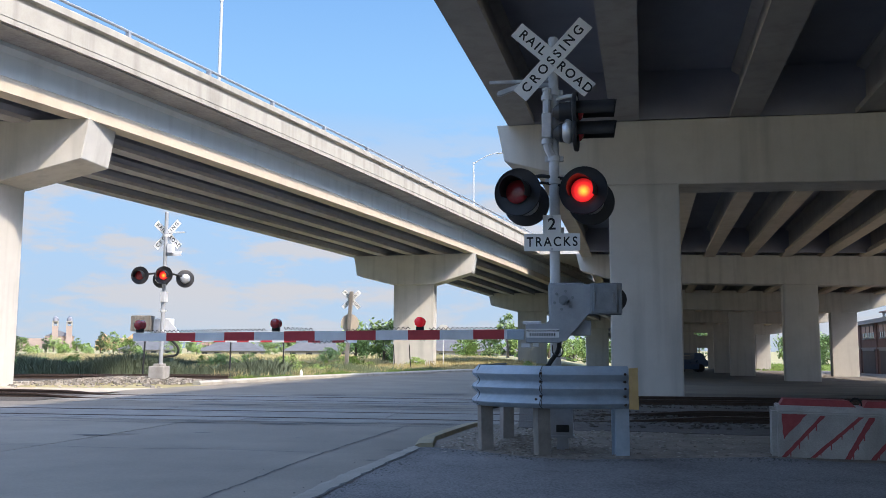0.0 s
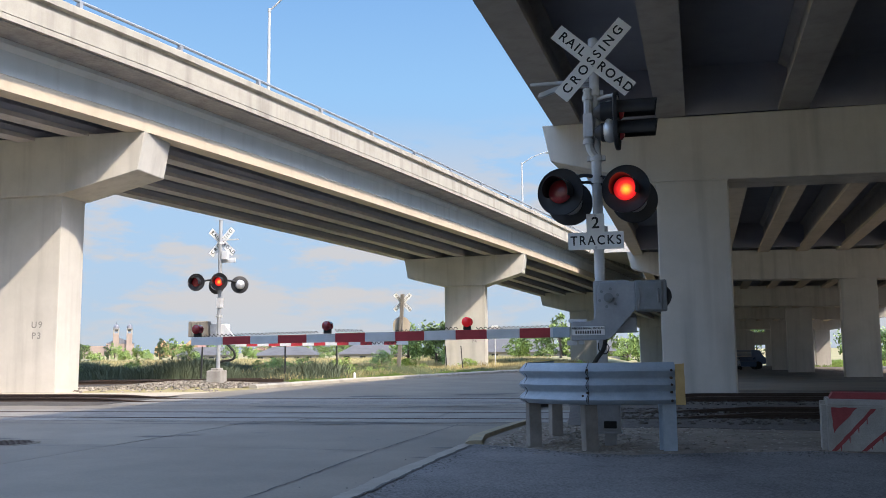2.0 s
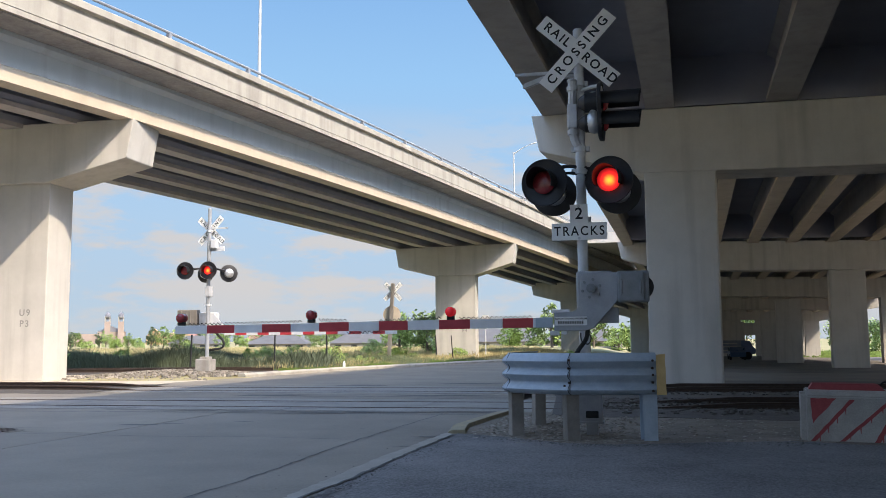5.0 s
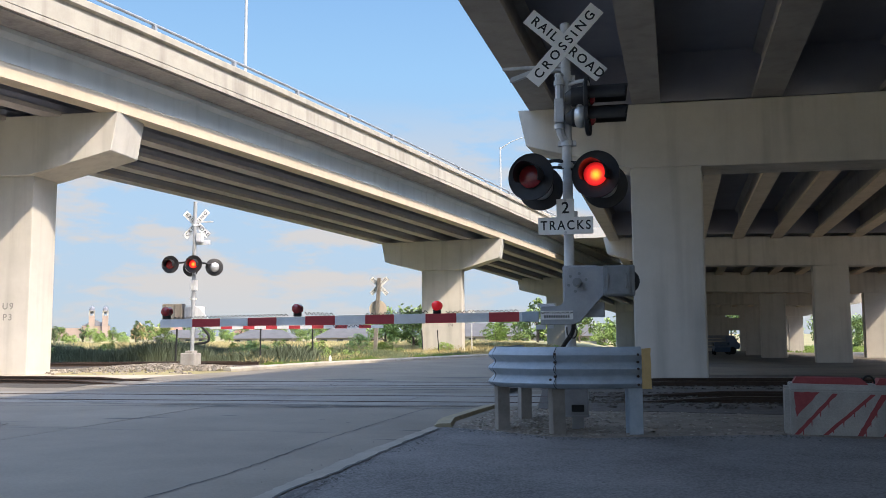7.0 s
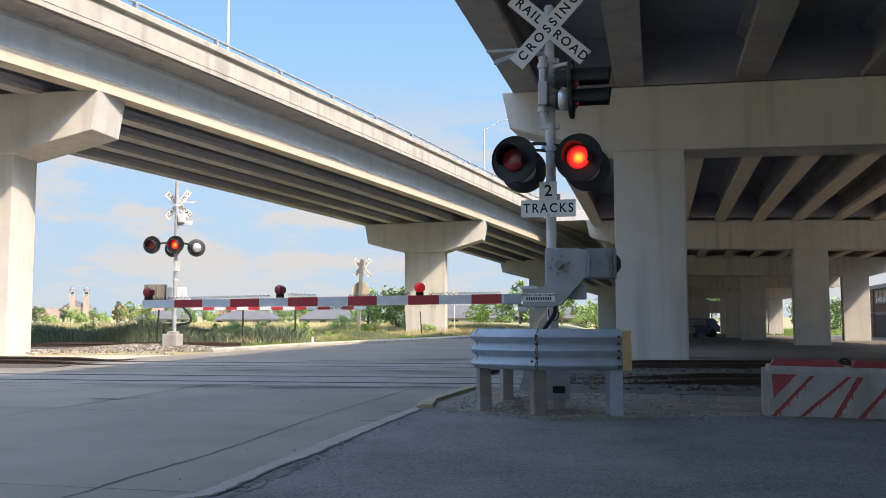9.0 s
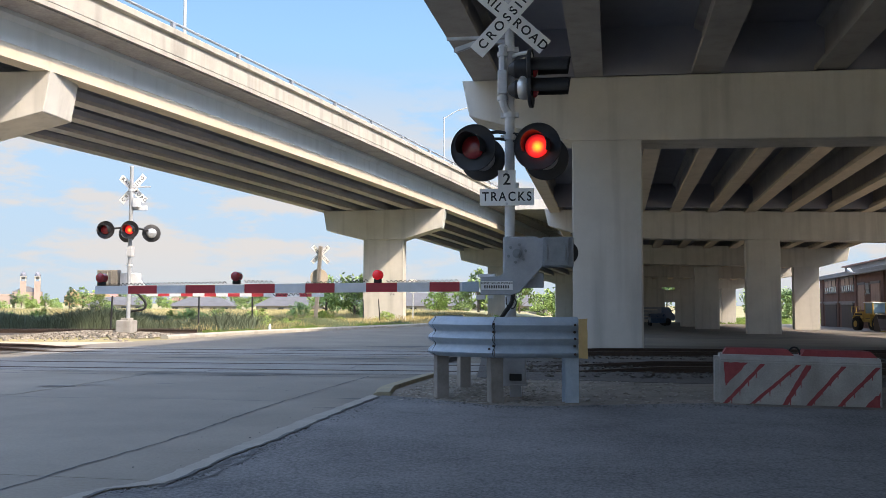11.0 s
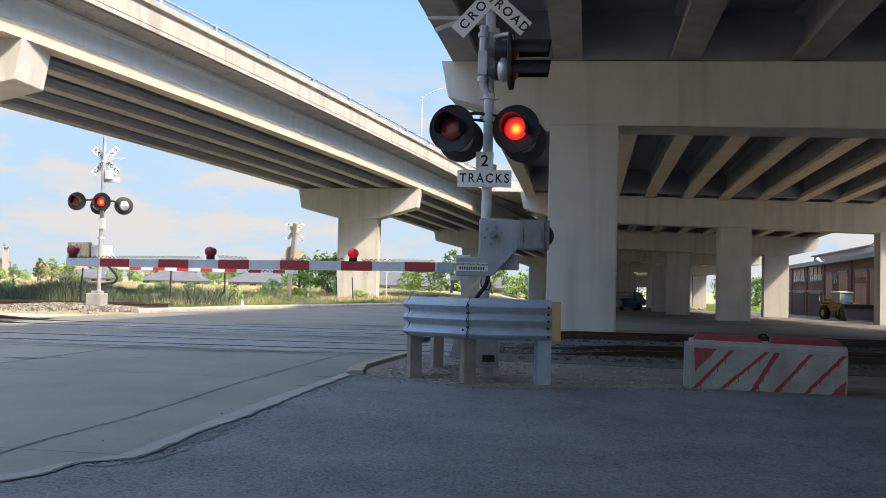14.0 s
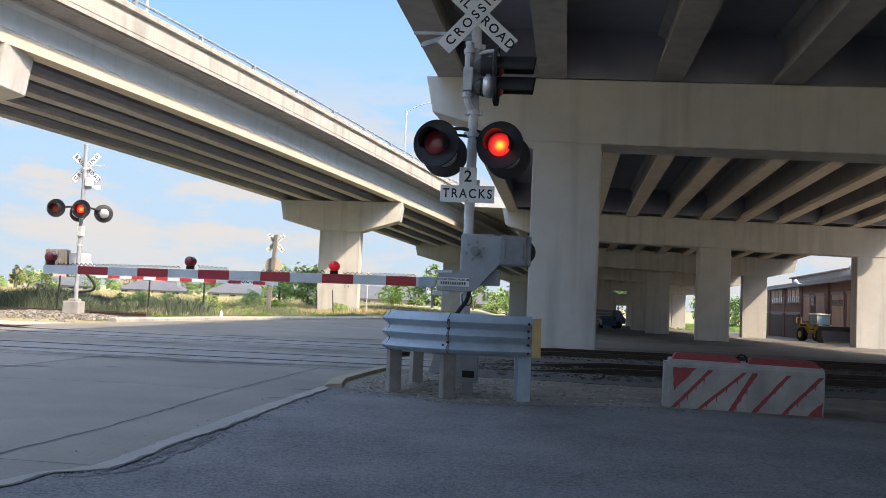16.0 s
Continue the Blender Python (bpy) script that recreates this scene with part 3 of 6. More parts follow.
for k in range(5):
    u = k * 1.93
    if k == 0:
        # cool web and warm flange: sky shade and sunlight put into the colours
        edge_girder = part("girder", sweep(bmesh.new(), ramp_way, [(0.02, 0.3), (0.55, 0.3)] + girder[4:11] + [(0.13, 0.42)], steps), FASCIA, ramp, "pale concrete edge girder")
        part("bottom_flange", sweep(bmesh.new(), ramp_way, [(-0.03, 0.0), (0.6, 0.0), (0.6, 0.29), (0.1, 0.5), (-0.03, 0.42)], steps), GIRDER_WARM, edge_girder, "bottom flange with sun warmth in its colour")
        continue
    # dark web, lighter flange: shade between the girders is in the colours
    inner = part("girder", sweep(bmesh.new(), ramp_way, [(a + u, b - 0.03 * u) for a, b in [(0.02, 0.155), (0.55, 0.155)] + girder[3:]], steps), WEB_SHADE, ramp, "inner girder with shade in its web colour")
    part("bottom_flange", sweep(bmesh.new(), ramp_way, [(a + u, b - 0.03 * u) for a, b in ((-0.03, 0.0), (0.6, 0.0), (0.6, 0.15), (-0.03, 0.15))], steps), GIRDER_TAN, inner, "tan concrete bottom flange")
part("deck", sweep(bmesh.new(), ramp_way, [(-1.22, 1.5), (-0.05, 1.515), (8.4, 1.28), (9.5, 1.3), (9.5, 1.5), (-1.16, 1.69), (-1.16, 1.66), (-1.22, 1.65)], steps), PARAPET, ramp, "concrete deck slab with stained overhang")
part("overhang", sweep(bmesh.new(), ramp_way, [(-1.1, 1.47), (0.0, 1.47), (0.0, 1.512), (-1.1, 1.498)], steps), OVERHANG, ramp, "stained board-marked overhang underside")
# sheet under the deck, coloured with the same shade as the webs
part("shade_sheet", sweep(bmesh.new(), ramp_way, [(0.1, 1.42), (8.4, 1.18), (8.4, 1.26), (0.1, 1.495)], steps), WEB_SHADE, ramp, "deck underside with shade put into its colour")
for u, sgn in ((-1.18, 1), (9.45, -1)):
    dz = 0 if sgn == 1 else -0.28
    sec = [(0, 1.695), (0.0, 2.24), (0.16, 2.27), (0.16, 2.43), (0.0, 2.45), (0.0, 2.65), (0.03, 2.68), (0.26, 2.68), (0.28, 1.695)]
    part("parapet", sweep(bmesh.new(), ramp_way, [(u + sgn * a, b + dz) for a, b in sec], steps), PARAPET, ramp, "weather-stained concrete parapet")
for off in (2.9,):
    bm = bmesh.new()
    sweep(bm, ramp_way, [(-1.06 + 0.05 * math.cos(a), off + 0.055 * math.sin(a)) for a in [k * math.pi / 4 for k in range(8)]], steps)
    part("handrail", bm, RAILGREY, ramp, "dull metal tube rail", True)
post_profile = [(-1.12, 2.67), (-0.94, 2.67), (-0.99, 2.9), (-1.04, 2.97), (-1.12, 2.9)]
for s in span(-40, 120, 4.1):
    p, ac = ramp_way(s)
    bm = bmesh.new()
    lo = [bm.verts.new(p + ac * u + LDIR * -0.06 + Vector((0, 0, w))) for u, w in post_profile]
    hi = [bm.verts.new(p + ac * u + LDIR * 0.06 + Vector((0, 0, w))) for u, w in post_profile]
    bm.faces.new(lo); bm.faces.new(hi[::-1])
    for i in range(5):
        bm.faces.new((lo[i], hi[i], hi[(i + 1) % 5], lo[(i + 1) % 5]))
    part("rail_post", bm, RAILGREY, ramp)


def pier(name, label, x, y, turn, width, depth, base, top, cap_top, left, right, end_drop, cap_depth, cap_fall=0.0, mark="", columns=(0.0,), haunch=True):
    """Columns under a cap beam whose ends taper. Local x runs along the cap."""
    pr = thing(name, label, "bridge pier", pose(x, y, 0, 0, 0, turn), "bridge piers", "structure")
    for c in columns:
        bm = bmesh.new()
        box(bm, c - width / 2, c + width / 2, -depth / 2, depth / 2, base - 0.6, top + 0.03, bevel=0.035)
        part("column", bm, CONCRETE, pr, "smooth concrete column")
        bm = bmesh.new()
        box(bm, c - width / 2 - 0.012, c + width / 2 + 0.012, -depth / 2 - 0.012, depth / 2 + 0.012, top - 0.06, top - 0.025)
        part("joint_band", bm, CONCRETE, pr)
    lo = [(left, cap_top + cap_fall * left), (left + 0.22, cap_top + cap_fall * left - end_drop)]
    hi = [(right - 0.22, cap_top + cap_fall * right - end_drop), (right, cap_top + cap_fall * right)]
    mid = [(columns[0] - width / 2, top + cap_fall * columns[0]), (columns[-1] + width / 2, top + cap_fall * columns[-1])]
    bm = bmesh.new()
    prism(bm, lo + mid + hi, -cap_depth / 2, cap_depth / 2)
    bmesh.ops.bevel(bm, geom=list(bm.edges), offset=0.025, segments=1, affect="EDGES")
    part("cap_beam", bm, CONCRETE, pr, "tapered concrete cap beam")
    for i, line in enumerate(mark.split()):
        lettering(line, 0.3, pose(0.62 * width / 2.75, -depth / 2 - 0.004, 2.2 - 0.36 * i, 90, 0, 0), pr, STENCIL, name="stencil", spacing=1.3)
    return pr


pier("ramp_pier_1", "square concrete pier with tapered cap, half in sun", -16.0, 29.45, -7, 2.75, 1.3, 0, 6.5, 8.5, -4.2, 4.45, 1.3, 1.7, mark="U9 P3")
pier("ramp_pier_2", "square concrete pier with tapered cap in the meadow", -2.75, 61.1, -7, 2.77, 1.3, 0.2, 5.58, 7.6, -4.15, 4.2, 1.3, 1.7, 0.02, mark="U9 P4")
pier("ramp_pier_3", "concrete ramp pier standing among trees", 7.5, 86.8, -7, 2.77, 1.3, 0, 4.87, 6.68, -4.2, 4.2, 1.15, 1.7)
pier("ramp_pier_4", "distant concrete ramp pier", 17.9, 112.5, -7, 2.77, 1.3, -1.2, 3.9, 5.6, -4.2, 4.2, 1.1, 1.7)

# ---- right viaduct ----
RH = radians(12.0)
RDIR, RRIGHT = Vector((math.sin(RH), math.cos(RH), 0)), Vector((math.cos(RH), -math.sin(RH), 0))
BDIR = Vector((math.cos(radians(15)), -math.sin(radians(15)), 0))


def viaduct_way(s):
    """Left deck edge; s = 0 at the first bent."""
    p = Vector((1.45, 25.3, 0)) + RDIR * s
    return Vector((p.x, p.y, 7.52 - (0.024 * s if s > 0 else 0.006 * s))), RRIGHT


via = thing("viaduct", "wide concrete girder viaduct overhead in shade", "bridge", kind="structure")
FALL = 0.022
WIDE = 23.3
near_s, far_s = span(-62, 0.0, 4), span(0.0, 112, 4)
web_top = [(0.1, 0.36), (0.1, 1.15), (0.3, 1.28), (0.3, 1.4), (-0.3, 1.4), (-0.3, 1.28), (-0.1, 1.15), (-0.1, 0.36)]
foot = [(-0.38, 0.0), (0.38, 0.0), (0.38, 0.15), (0.1, 0.355), (-0.1, 0.355), (-0.38, 0.15)]


# far-span flanges get a lighter, warmer tone than webs: light and shade in colour
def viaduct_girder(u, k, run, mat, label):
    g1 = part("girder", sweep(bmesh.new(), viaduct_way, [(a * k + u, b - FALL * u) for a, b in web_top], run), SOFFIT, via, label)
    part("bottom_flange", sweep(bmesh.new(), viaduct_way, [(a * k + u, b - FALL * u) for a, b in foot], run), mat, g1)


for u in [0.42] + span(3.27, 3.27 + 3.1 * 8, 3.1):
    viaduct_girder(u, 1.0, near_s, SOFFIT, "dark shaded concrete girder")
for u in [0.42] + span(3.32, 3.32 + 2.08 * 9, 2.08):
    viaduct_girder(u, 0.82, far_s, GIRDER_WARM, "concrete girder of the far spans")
# near span made wider than those beyond the tracks, unseen, to block light
for run, wide in ((span(-62, 0.0, 3), 29.2), (span(0.0, 112, 3), WIDE)):
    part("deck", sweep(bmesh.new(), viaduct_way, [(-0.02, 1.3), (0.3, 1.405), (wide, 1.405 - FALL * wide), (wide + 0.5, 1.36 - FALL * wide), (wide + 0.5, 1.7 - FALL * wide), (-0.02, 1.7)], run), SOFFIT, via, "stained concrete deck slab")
    # thin sheet below the slab, dark for the shade between girders
    part("shade_sheet", sweep(bmesh.new(), viaduct_way, [(0.32, 1.36), (wide, 1.36 - FALL * wide), (wide, 1.4 - FALL * wide), (0.32, 1.4)], run), DECK_SHADE, via, "deck underside with shade put into its colour")
    for u, sgn, dz in ((0.0, 1, 0), (wide + 0.48, -1, -FALL * wide)):
        part("parapet", sweep(bmesh.new(), viaduct_way, [(u + sgn * a, b + dz) for a, b in [(0, 1.705), (0, 2.65), (0.25, 2.65), (0.28, 1.705)]], run), PARAPET, via, "concrete parapet")
# slab added where ramp and viaduct run together, for a dark underside there
bm = bmesh.new()
plate(bm, [(6.3, 70), (10.75, 69), (14.1, 86), (13.2, 86)], 8.7, 9.5)
part("gap_slab", bm, CONCRETE, via, "added concrete slab darkening the gap to the ramp")

# shade above the caps is put into the diaphragms' colour
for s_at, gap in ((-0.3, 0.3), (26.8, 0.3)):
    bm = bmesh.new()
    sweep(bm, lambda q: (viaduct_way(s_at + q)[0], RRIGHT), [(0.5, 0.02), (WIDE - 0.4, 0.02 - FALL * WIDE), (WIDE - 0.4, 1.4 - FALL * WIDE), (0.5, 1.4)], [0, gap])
    part("diaphragm", bm, DECK_SHADE, via, "dark end diaphragm over the bent")


def bent(name, label, x, y, base, top, cap_top, left, right, end_drop, columns, width=1.85, depth=1.35):
    pier(name, label, x, y, -15, width, depth, base, top, cap_top, left, right, end_drop, 1.42, -0.03, columns=columns)


# local x = 0 at the right edge of the nearest column
# cap and right columns run on out of view to carry the added width
bent("viaduct_bent_1", "massive shaded concrete bent beside the tracks", 6.1, 24.64, 0.0, 5.66, 7.4, -4.95, 24.6, 1.05, (-0.93, 12.9, 22.5))
bent("viaduct_bent_2", "concrete bent with wide cap under the viaduct", 20.35, 51.3, -0.35, 4.95, 6.62, -13.3, 10.4, 1.0, (-9.4, -0.68, 8.05))
bent("viaduct_bent_3", "concrete bent with stained cap, one column in sun", 30.8, 73.2, -0.65, 4.35, 6.0, -19.4, 4.1, 1.0, (-15.6, -7.1, 0.75), 1.95)
bent("viaduct_bent_4", "distant concrete bent, column partly sunlit", 37.5, 96, -0.95, 4.0, 5.5, -21, 3.6, 0.9, (-17, -8.5, -0.4), 1.85)
bent("viaduct_bent_5", "most distant concrete bent in deep shade", 43, 122, -1.3, 3.4, 4.9, -23, 3.6, 0.9, (-19, -10.5, -1), 1.85)


# added end wall with one opening; it closes off bright sky below the deck
bm = bmesh.new()
e0 = viaduct_way(110)[0]
for u0, u1, drop in ((3.0, 10.9, 0.1), (12.8, 17.0, 0.1), (10.9, 12.8, 1.5), (17.0, 20.5, 0.6)):
    a, b = e0 + RRIGHT * u0, e0 + RRIGHT * u1
    plate(bm, [(a.x, a.y), (b.x, b.y), (b.x + RDIR.x, b.y + RDIR.y), (a.x + RDIR.x, a.y + RDIR.y)], 1.6 if drop > 1 else -2.2, e0.z - drop)
solid("abutment", bm, CONCRETE, "added concrete end wall closing off the bright background", "abutment", "structure")

# ---- near crossing signal ----
S1 = pose(1.265, 12.16, 0, 0, 0, -9)
signal = thing("crossing_signal", "railroad crossing signal mast with crossbuck and red lamps", "crossing signal", S1, "crossing signals")


def disc_lamp(parent, x, y, z, facing, lens_mat, label, aim=0.0, back=None, taper=0.12):
    """A round flashing lamp: black backplate, hooded lens, domed housing. facing -1 looks towards -y."""
    lamp = new("lamp")
    lamp.parent = parent
    lamp.matrix_local = pose(x, y, z, 0, 0, (0 if facing < 0 else 180) + aim)
    tagged(lamp, label)
    bm = bmesh.new()
    prof = [(0.0, 0.01), (0.275, 0.01), (0.305, -0.012), (0.31, 0.0), (0.305, 0.02), (0.28, 0.028), (0.0, 0.028)]
    seg = 40
    rings = [[bm.verts.new((r * math.cos(k * 2 * math.pi / seg), yy, r * math.sin(k * 2 * math.pi / seg))) for k in range(seg)] for r, yy in prof[1:-1]]
    for a, b in zip(rings, rings[1:]):
        for k in range(seg):
            bm.faces.new((a[k], a[(k + 1) % seg], b[(k + 1) % seg], b[k]))
    bm.faces.new(rings[0]); bm.faces.new(rings[-1][::-1])
    part("backplate", bm, BLACK, lamp, "round black backplate", True)
    bm = bmesh.new()
    rings = []
    for k in range(5):
        t = k / 4
        rings.append([bm.verts.new((0.152 * math.cos(t * 1.5) * math.cos(a), -0.02 - 0.045 * math.sin(t * 1.5), 0.152 * math.cos(t * 1.5) * math.sin(a))) for a in [q * 2 * math.pi / 28 for q in range(28)]])
    for a, b in zip(rings, rings[1:]):
        for k in range(28):
            bm.faces.new((a[k], a[(k + 1) % 28], b[(k + 1) % 28], b[k]))
    bm.faces.new(rings[-1])
    lens = part("lens", bm, lens_mat, lamp, "lit red glass lens" if lens_mat is LENS_ON else "dark red glass lens", True)
    bm = bmesh.new()
    inner, outer = [], []
    n = 24
    for k in range(n + 1):
        a = radians(-25 + 230 * k / n)
        reach = 0.34 - taper * abs(k / n - 0.5) * 2
        for rad, store in ((0.165, inner), (0.171, outer)):
            store.append((bm.verts.new((rad * math.cos(a), 0.005, rad * math.sin(a))), bm.verts.new((rad * math.cos(a), -reach, rad * math.sin(a) - 0.01))))
    for k in range(n):
        for st in (inner, outer):
            bm.faces.new((st[k][0], st[k + 1][0], st[k + 1][1], st[k][1]))
        bm.faces.new((inner[k][1], inner[k + 1][1], outer[k + 1][1], outer[k][1]))
    part("hood", bm, BLACK, lamp, "black sun hood", True)
    bm = bmesh.new()
    rod(bm, (0, 0.02, 0), (0, 0.14, 0), 0.17, 0.15, 24)
    rod(bm, (0, 0.14, 0), (0, 0.2, 0), 0.15, 0.07, 24)
    part("housing", bm, back or (BLACK if facing < 0 else SILVER), lamp, "", True)
    return lamp


def crossbuck(parent, y, z, size=1.25, width=0.225, lean=2.5, both=True):
    sg = new("crossbuck")
    sg.parent = parent
    sg.matrix_local = pose(0, y, z, 0, 0, 0)
    tagged(sg, "white crossbuck sign with black lettering")
    for ang, off in ((-45 + lean, 0.0), (45 + lean, -0.014)):
        bm = bmesh.new()
        box(bm, -size / 2, size / 2, -0.004, 0.004, -width / 2, width / 2, bevel=0.003)
        b = part("blade", bm, SIGNWHITE, sg)
        b.matrix_local = pose(0, off, 0, 0, -ang, 0)
    h = width * 0.76
    k = size / 1.25
    a = -45 + lean
    for word, along, ang, off in (("RAIL", -0.345, -45 + lean, -0.006), ("ROAD", 0.37, -45 + lean, -0.006), ("CROSSING", 0.0, 45 + lean, -0.0205)):
        m = pose(0, off, 0, 0, -ang, 0) @ pose(along * k, 0, 0, 90, 0, 0)
        lettering(word, h, m, sg, spacing=1.5 if word == "CROSSING" else 1.3)
        if both:
            lettering(word, h, pose(0, 0.006 if off > -0.01 else -0.008, 0, 0, 0, 180) @ pose(0, 0, 0, 0, ang, 0) @ pose(along * k, 0, 0, 90, 0, 0), sg, spacing=1.0)
    for zz in (0.09, -0.09):
        part("bolt", rod(bmesh.new(), (0, -0.03, zz), (0, -0.018, zz), 0.014, 0.012, 8), SILVER, sg)
    return sg


def mast(parent, height, foot=0.0, mat=GALV_OLD):
    bm = bmesh.new()
    rod(bm, (0, 0, foot), (0, 0, height), 0.068, 0.064, 24)
    rod(bm, (0, 0, height), (0, 0, height + 0.03), 0.07, 0.05, 20)
    part("mast", bm, mat, parent, "galvanised round steel mast", True)


def clamp(bm, z, r=0.085, h=0.07):
    rod(bm, (0, 0, z - h / 2), (0, 0, z + h / 2), r, r, 20)
    box(bm, -0.12, 0.12, -0.03, 0.03, z - h / 2, z + h / 2, bevel=0.006)


mast(signal, 5.33, 0.7)
crossbuck(signal, -0.1, 5.03, 1.29)
for z in (4.6, 3.72, 3.42, 2.55, 2.78):
    bm = bmesh.new()
    clamp(bm, z)
    part("clamp", bm, GALV_OLD, signal, "bolted steel clamp", True)
disc_lamp(signal, -0.45, -0.34, 3.235, -1, LENS_OFF, "round unlit flashing lamp with black hood", -12)
disc_lamp(signal, 0.375, -0.34, 3.235, -1, LENS_ON, "round lit red flashing lamp with black hood", -10)
disc_lamp(signal, -0.39, 0.36, 3.2, 1, LENS_OFF, "rear-facing flashing lamp")
disc_lamp(signal, 0.47, 0.36, 3.2, 1, LENS_OFF, "rear-facing flashing lamp")
tube("crossarm", [(-0.46, 0.02, 3.44), (-0.2, 0.0, 3.5), (0.0, -0.02, 3.47), (0.36, 0.0, 3.42)], 0.026, BLACK, signal, "dark pipe crossarm")
tube("crossarm", [(-0.46, -0.14, 3.36), (-0.15, -0.05, 3.4), (0.1, -0.03, 3.36), (0.36, -0.14, 3.34)], 0.02, BLACK, signal)
for x in (-0.46, 0.36):
    bm = bmesh.new()
    rod(bm, (x, -0.26, 3.28), (x, 0.3, 3.26), 0.05, 0.05, 14)
    part("junction_box", bm, BLACK, signal, "", True)
# side mast with the pair of lamps for the side road
tube("side_pipe", [(0.03, 0.0, 3.72), (-0.06, -0.06, 3.82), (-0.085, -0.08, 4.0), (-0.085, -0.08, 4.62)], 0.055, GALV_OLD, signal, "short side pipe beside the mast")
part("pipe_cap", rod(bmesh.new(), (-0.085, -0.08, 4.62), (-0.085, -0.08, 4.65), 0.066, 0.055, 18), GALV_OLD, signal, "", True)
for z in (4.52, 3.93):
    part("pipe_collar", rod(bmesh.new(), (-0.085, -0.08, z - 0.03), (-0.085, -0.08, z + 0.03), 0.072, 0.072, 18), GALV_OLD, signal, "", True)
part("conduit_box", box(bmesh.new(), -0.15, -0.02, -0.17, -0.06, 3.98, 4.3, bevel=0.02), GALV_OLD, signal, "slim grey conduit box")
side = disc_lamp(signal, 0.3, -0.25, 4.28, -1, LENS_OFF, "side-facing red lamp with long black hood", 86, taper=0.03)
side.scale = (0.8, 1.5, 0.8)
side = disc_lamp(signal, 0.3, -0.2, 4.02, -1, LENS_OFF, "side-facing red lamp with long black hood", 86, taper=0.03)
side.scale = (0.8, 1.5, 0.8)
for z in (4.28, 4.02):
    bm = bmesh.new()
    bmesh.ops.create_uvsphere(bm, u_segments=20, v_segments=10, radius=0.15, matrix=pose(0.2, -0.22, z) @ Matrix.Diagonal((0.75, 0.9, 1, 1)))
    part("lamp_back", bm, SILVER, signal, "domed silver lamp back", True)
tube("lamp_bracket", [(0.02, -0.02, 4.5), (0.14, -0.1, 4.52), (0.27, -0.2, 4.5), (0.3, -0.23, 4.42)], 0.025, GALV_OLD, signal)
# cantilevered bell bracket on the other side
bm = bmesh.new()
box(bm, -0.86, -0.05, 0.06, 0.1, 4.79, 4.83, bevel=0.006)
prism(bm, [(-0.76, 4.63), (-0.72, 4.62), (-0.46, 4.71), (-0.05, 4.73), (-0.05, 4.77), (-0.48, 4.765), (-0.74, 4.68)], 0.05, 0.12)
part("bracket_arm", bm, GALV_OLD, signal, "thin galvanised side bracket")
# number-of-tracks plate
bm = bmesh.new()
box(bm, -0.355, 0.355, -0.128, -0.121, 2.5, 2.725, bevel=0.0025)
box(bm, -0.115, 0.115, -0.129, -0.121, 2.715, 2.965, bevel=0.0025)
plaque = part("track_plate", bm, SIGNWHITE, signal, "white plate reading 2 TRACKS")
plaque.location.x = -0.03
lettering("TRACKS", 0.17, pose(0, -0.1285, 2.613, 90, 0, 0) @ Matrix.Diagonal((0.86, 1, 1, 1)), plaque, spacing=1.3)
lettering("2", 0.21, pose(0, -0.1295, 2.84, 90, 0, 0), plaque)
for z in (2.94, 2.522):
    part("bolt", rod(bmesh.new(), (0, -0.14, z), (0, -0.125, z), 0.018, 0.016, 10), GALV_OLD, plaque)

# gate mechanism and arm
gate = thing("crossing_gate", "lowered red and white striped crossing gate arm", "crossing gate", S1 @ pose(0, -0.24, 0), "crossing gates")
bm = bmesh.new()
prism(bm, [(-0.4, 1.33), (0.0, 1.33), (0.1, 1.36), (0.4, 1.7), (0.42, 2.06), (-0.03, 2.06), (-0.06, 1.98), (-0.06, 1.72), (-0.1, 1.6), (-0.16, 1.56), (-0.4, 1.565)], -0.06, 0.02)
bmesh.ops.bevel(bm, geom=list(bm.edges), offset=0.008, segments=1, affect="EDGES")
part("side_plate", bm, CAST, gate, "thick galvanised gate arm support casting").location.x = 0.04
bm = bmesh.new()
box(bm, -0.08, 0.38, 0.06, 0.34, 1.45, 2.09, bevel=0.03)
box(bm, -0.05, 0.45, 0.02, 0.1, 1.42, 1.62, bevel=0.02)
part("motor_housing", bm, CAST, gate, "grey gate motor housing")
bm = bmesh.new()
rod(bm, (0.07, -0.1, 1.86), (0.07, -0.05, 1.86), 0.06, 0.06, 20)
rod(bm, (0.07, -0.13, 1.86), (0.07, -0.1, 1.86), 0.032, 0.032, 12)
for k in range(6):
    a = k * math.pi / 3 + 0.3
    rod(bm, (0.07 + 0.115 * math.cos(a), -0.085, 1.86 + 0.115 * math.sin(a)), (0.07 + 0.115 * math.cos(a), -0.055, 1.86 + 0.115 * math.sin(a)), 0.019, 0.019, 8)
part("shaft_hub", bm, GALV_DARK, gate, "dark shaft hub ringed with bolts", True).location.x = 0.045
bm = bmesh.new()
box(bm, 0.41, 0.8, -0.12, 0.1, 1.68, 2.07, bevel=0.02)
box(bm, 0.45, 0.74, -0.15, -0.12, 1.7, 2.05, bevel=0.008)
for x in (0.45, 0.68):
    box(bm, x, x + 0.025, -0.17, -0.14, 1.78, 1.96, bevel=0.006)
part("counterweight", bm, GALV_DARK, gate, "blocky galvanised counterweight").location.x = 0.03
bm = bmesh.new()
rod(bm, (0.74, -0.02, 1.87), (0.74, 0.14, 1.87), 0.15, 0.15, 26)
part("weight_disc", bm, BLACK, gate, "", True)
bm = bmesh.new()
box(bm, -0.39, 0.015, -0.068, -0.061, 1.395, 1.505)
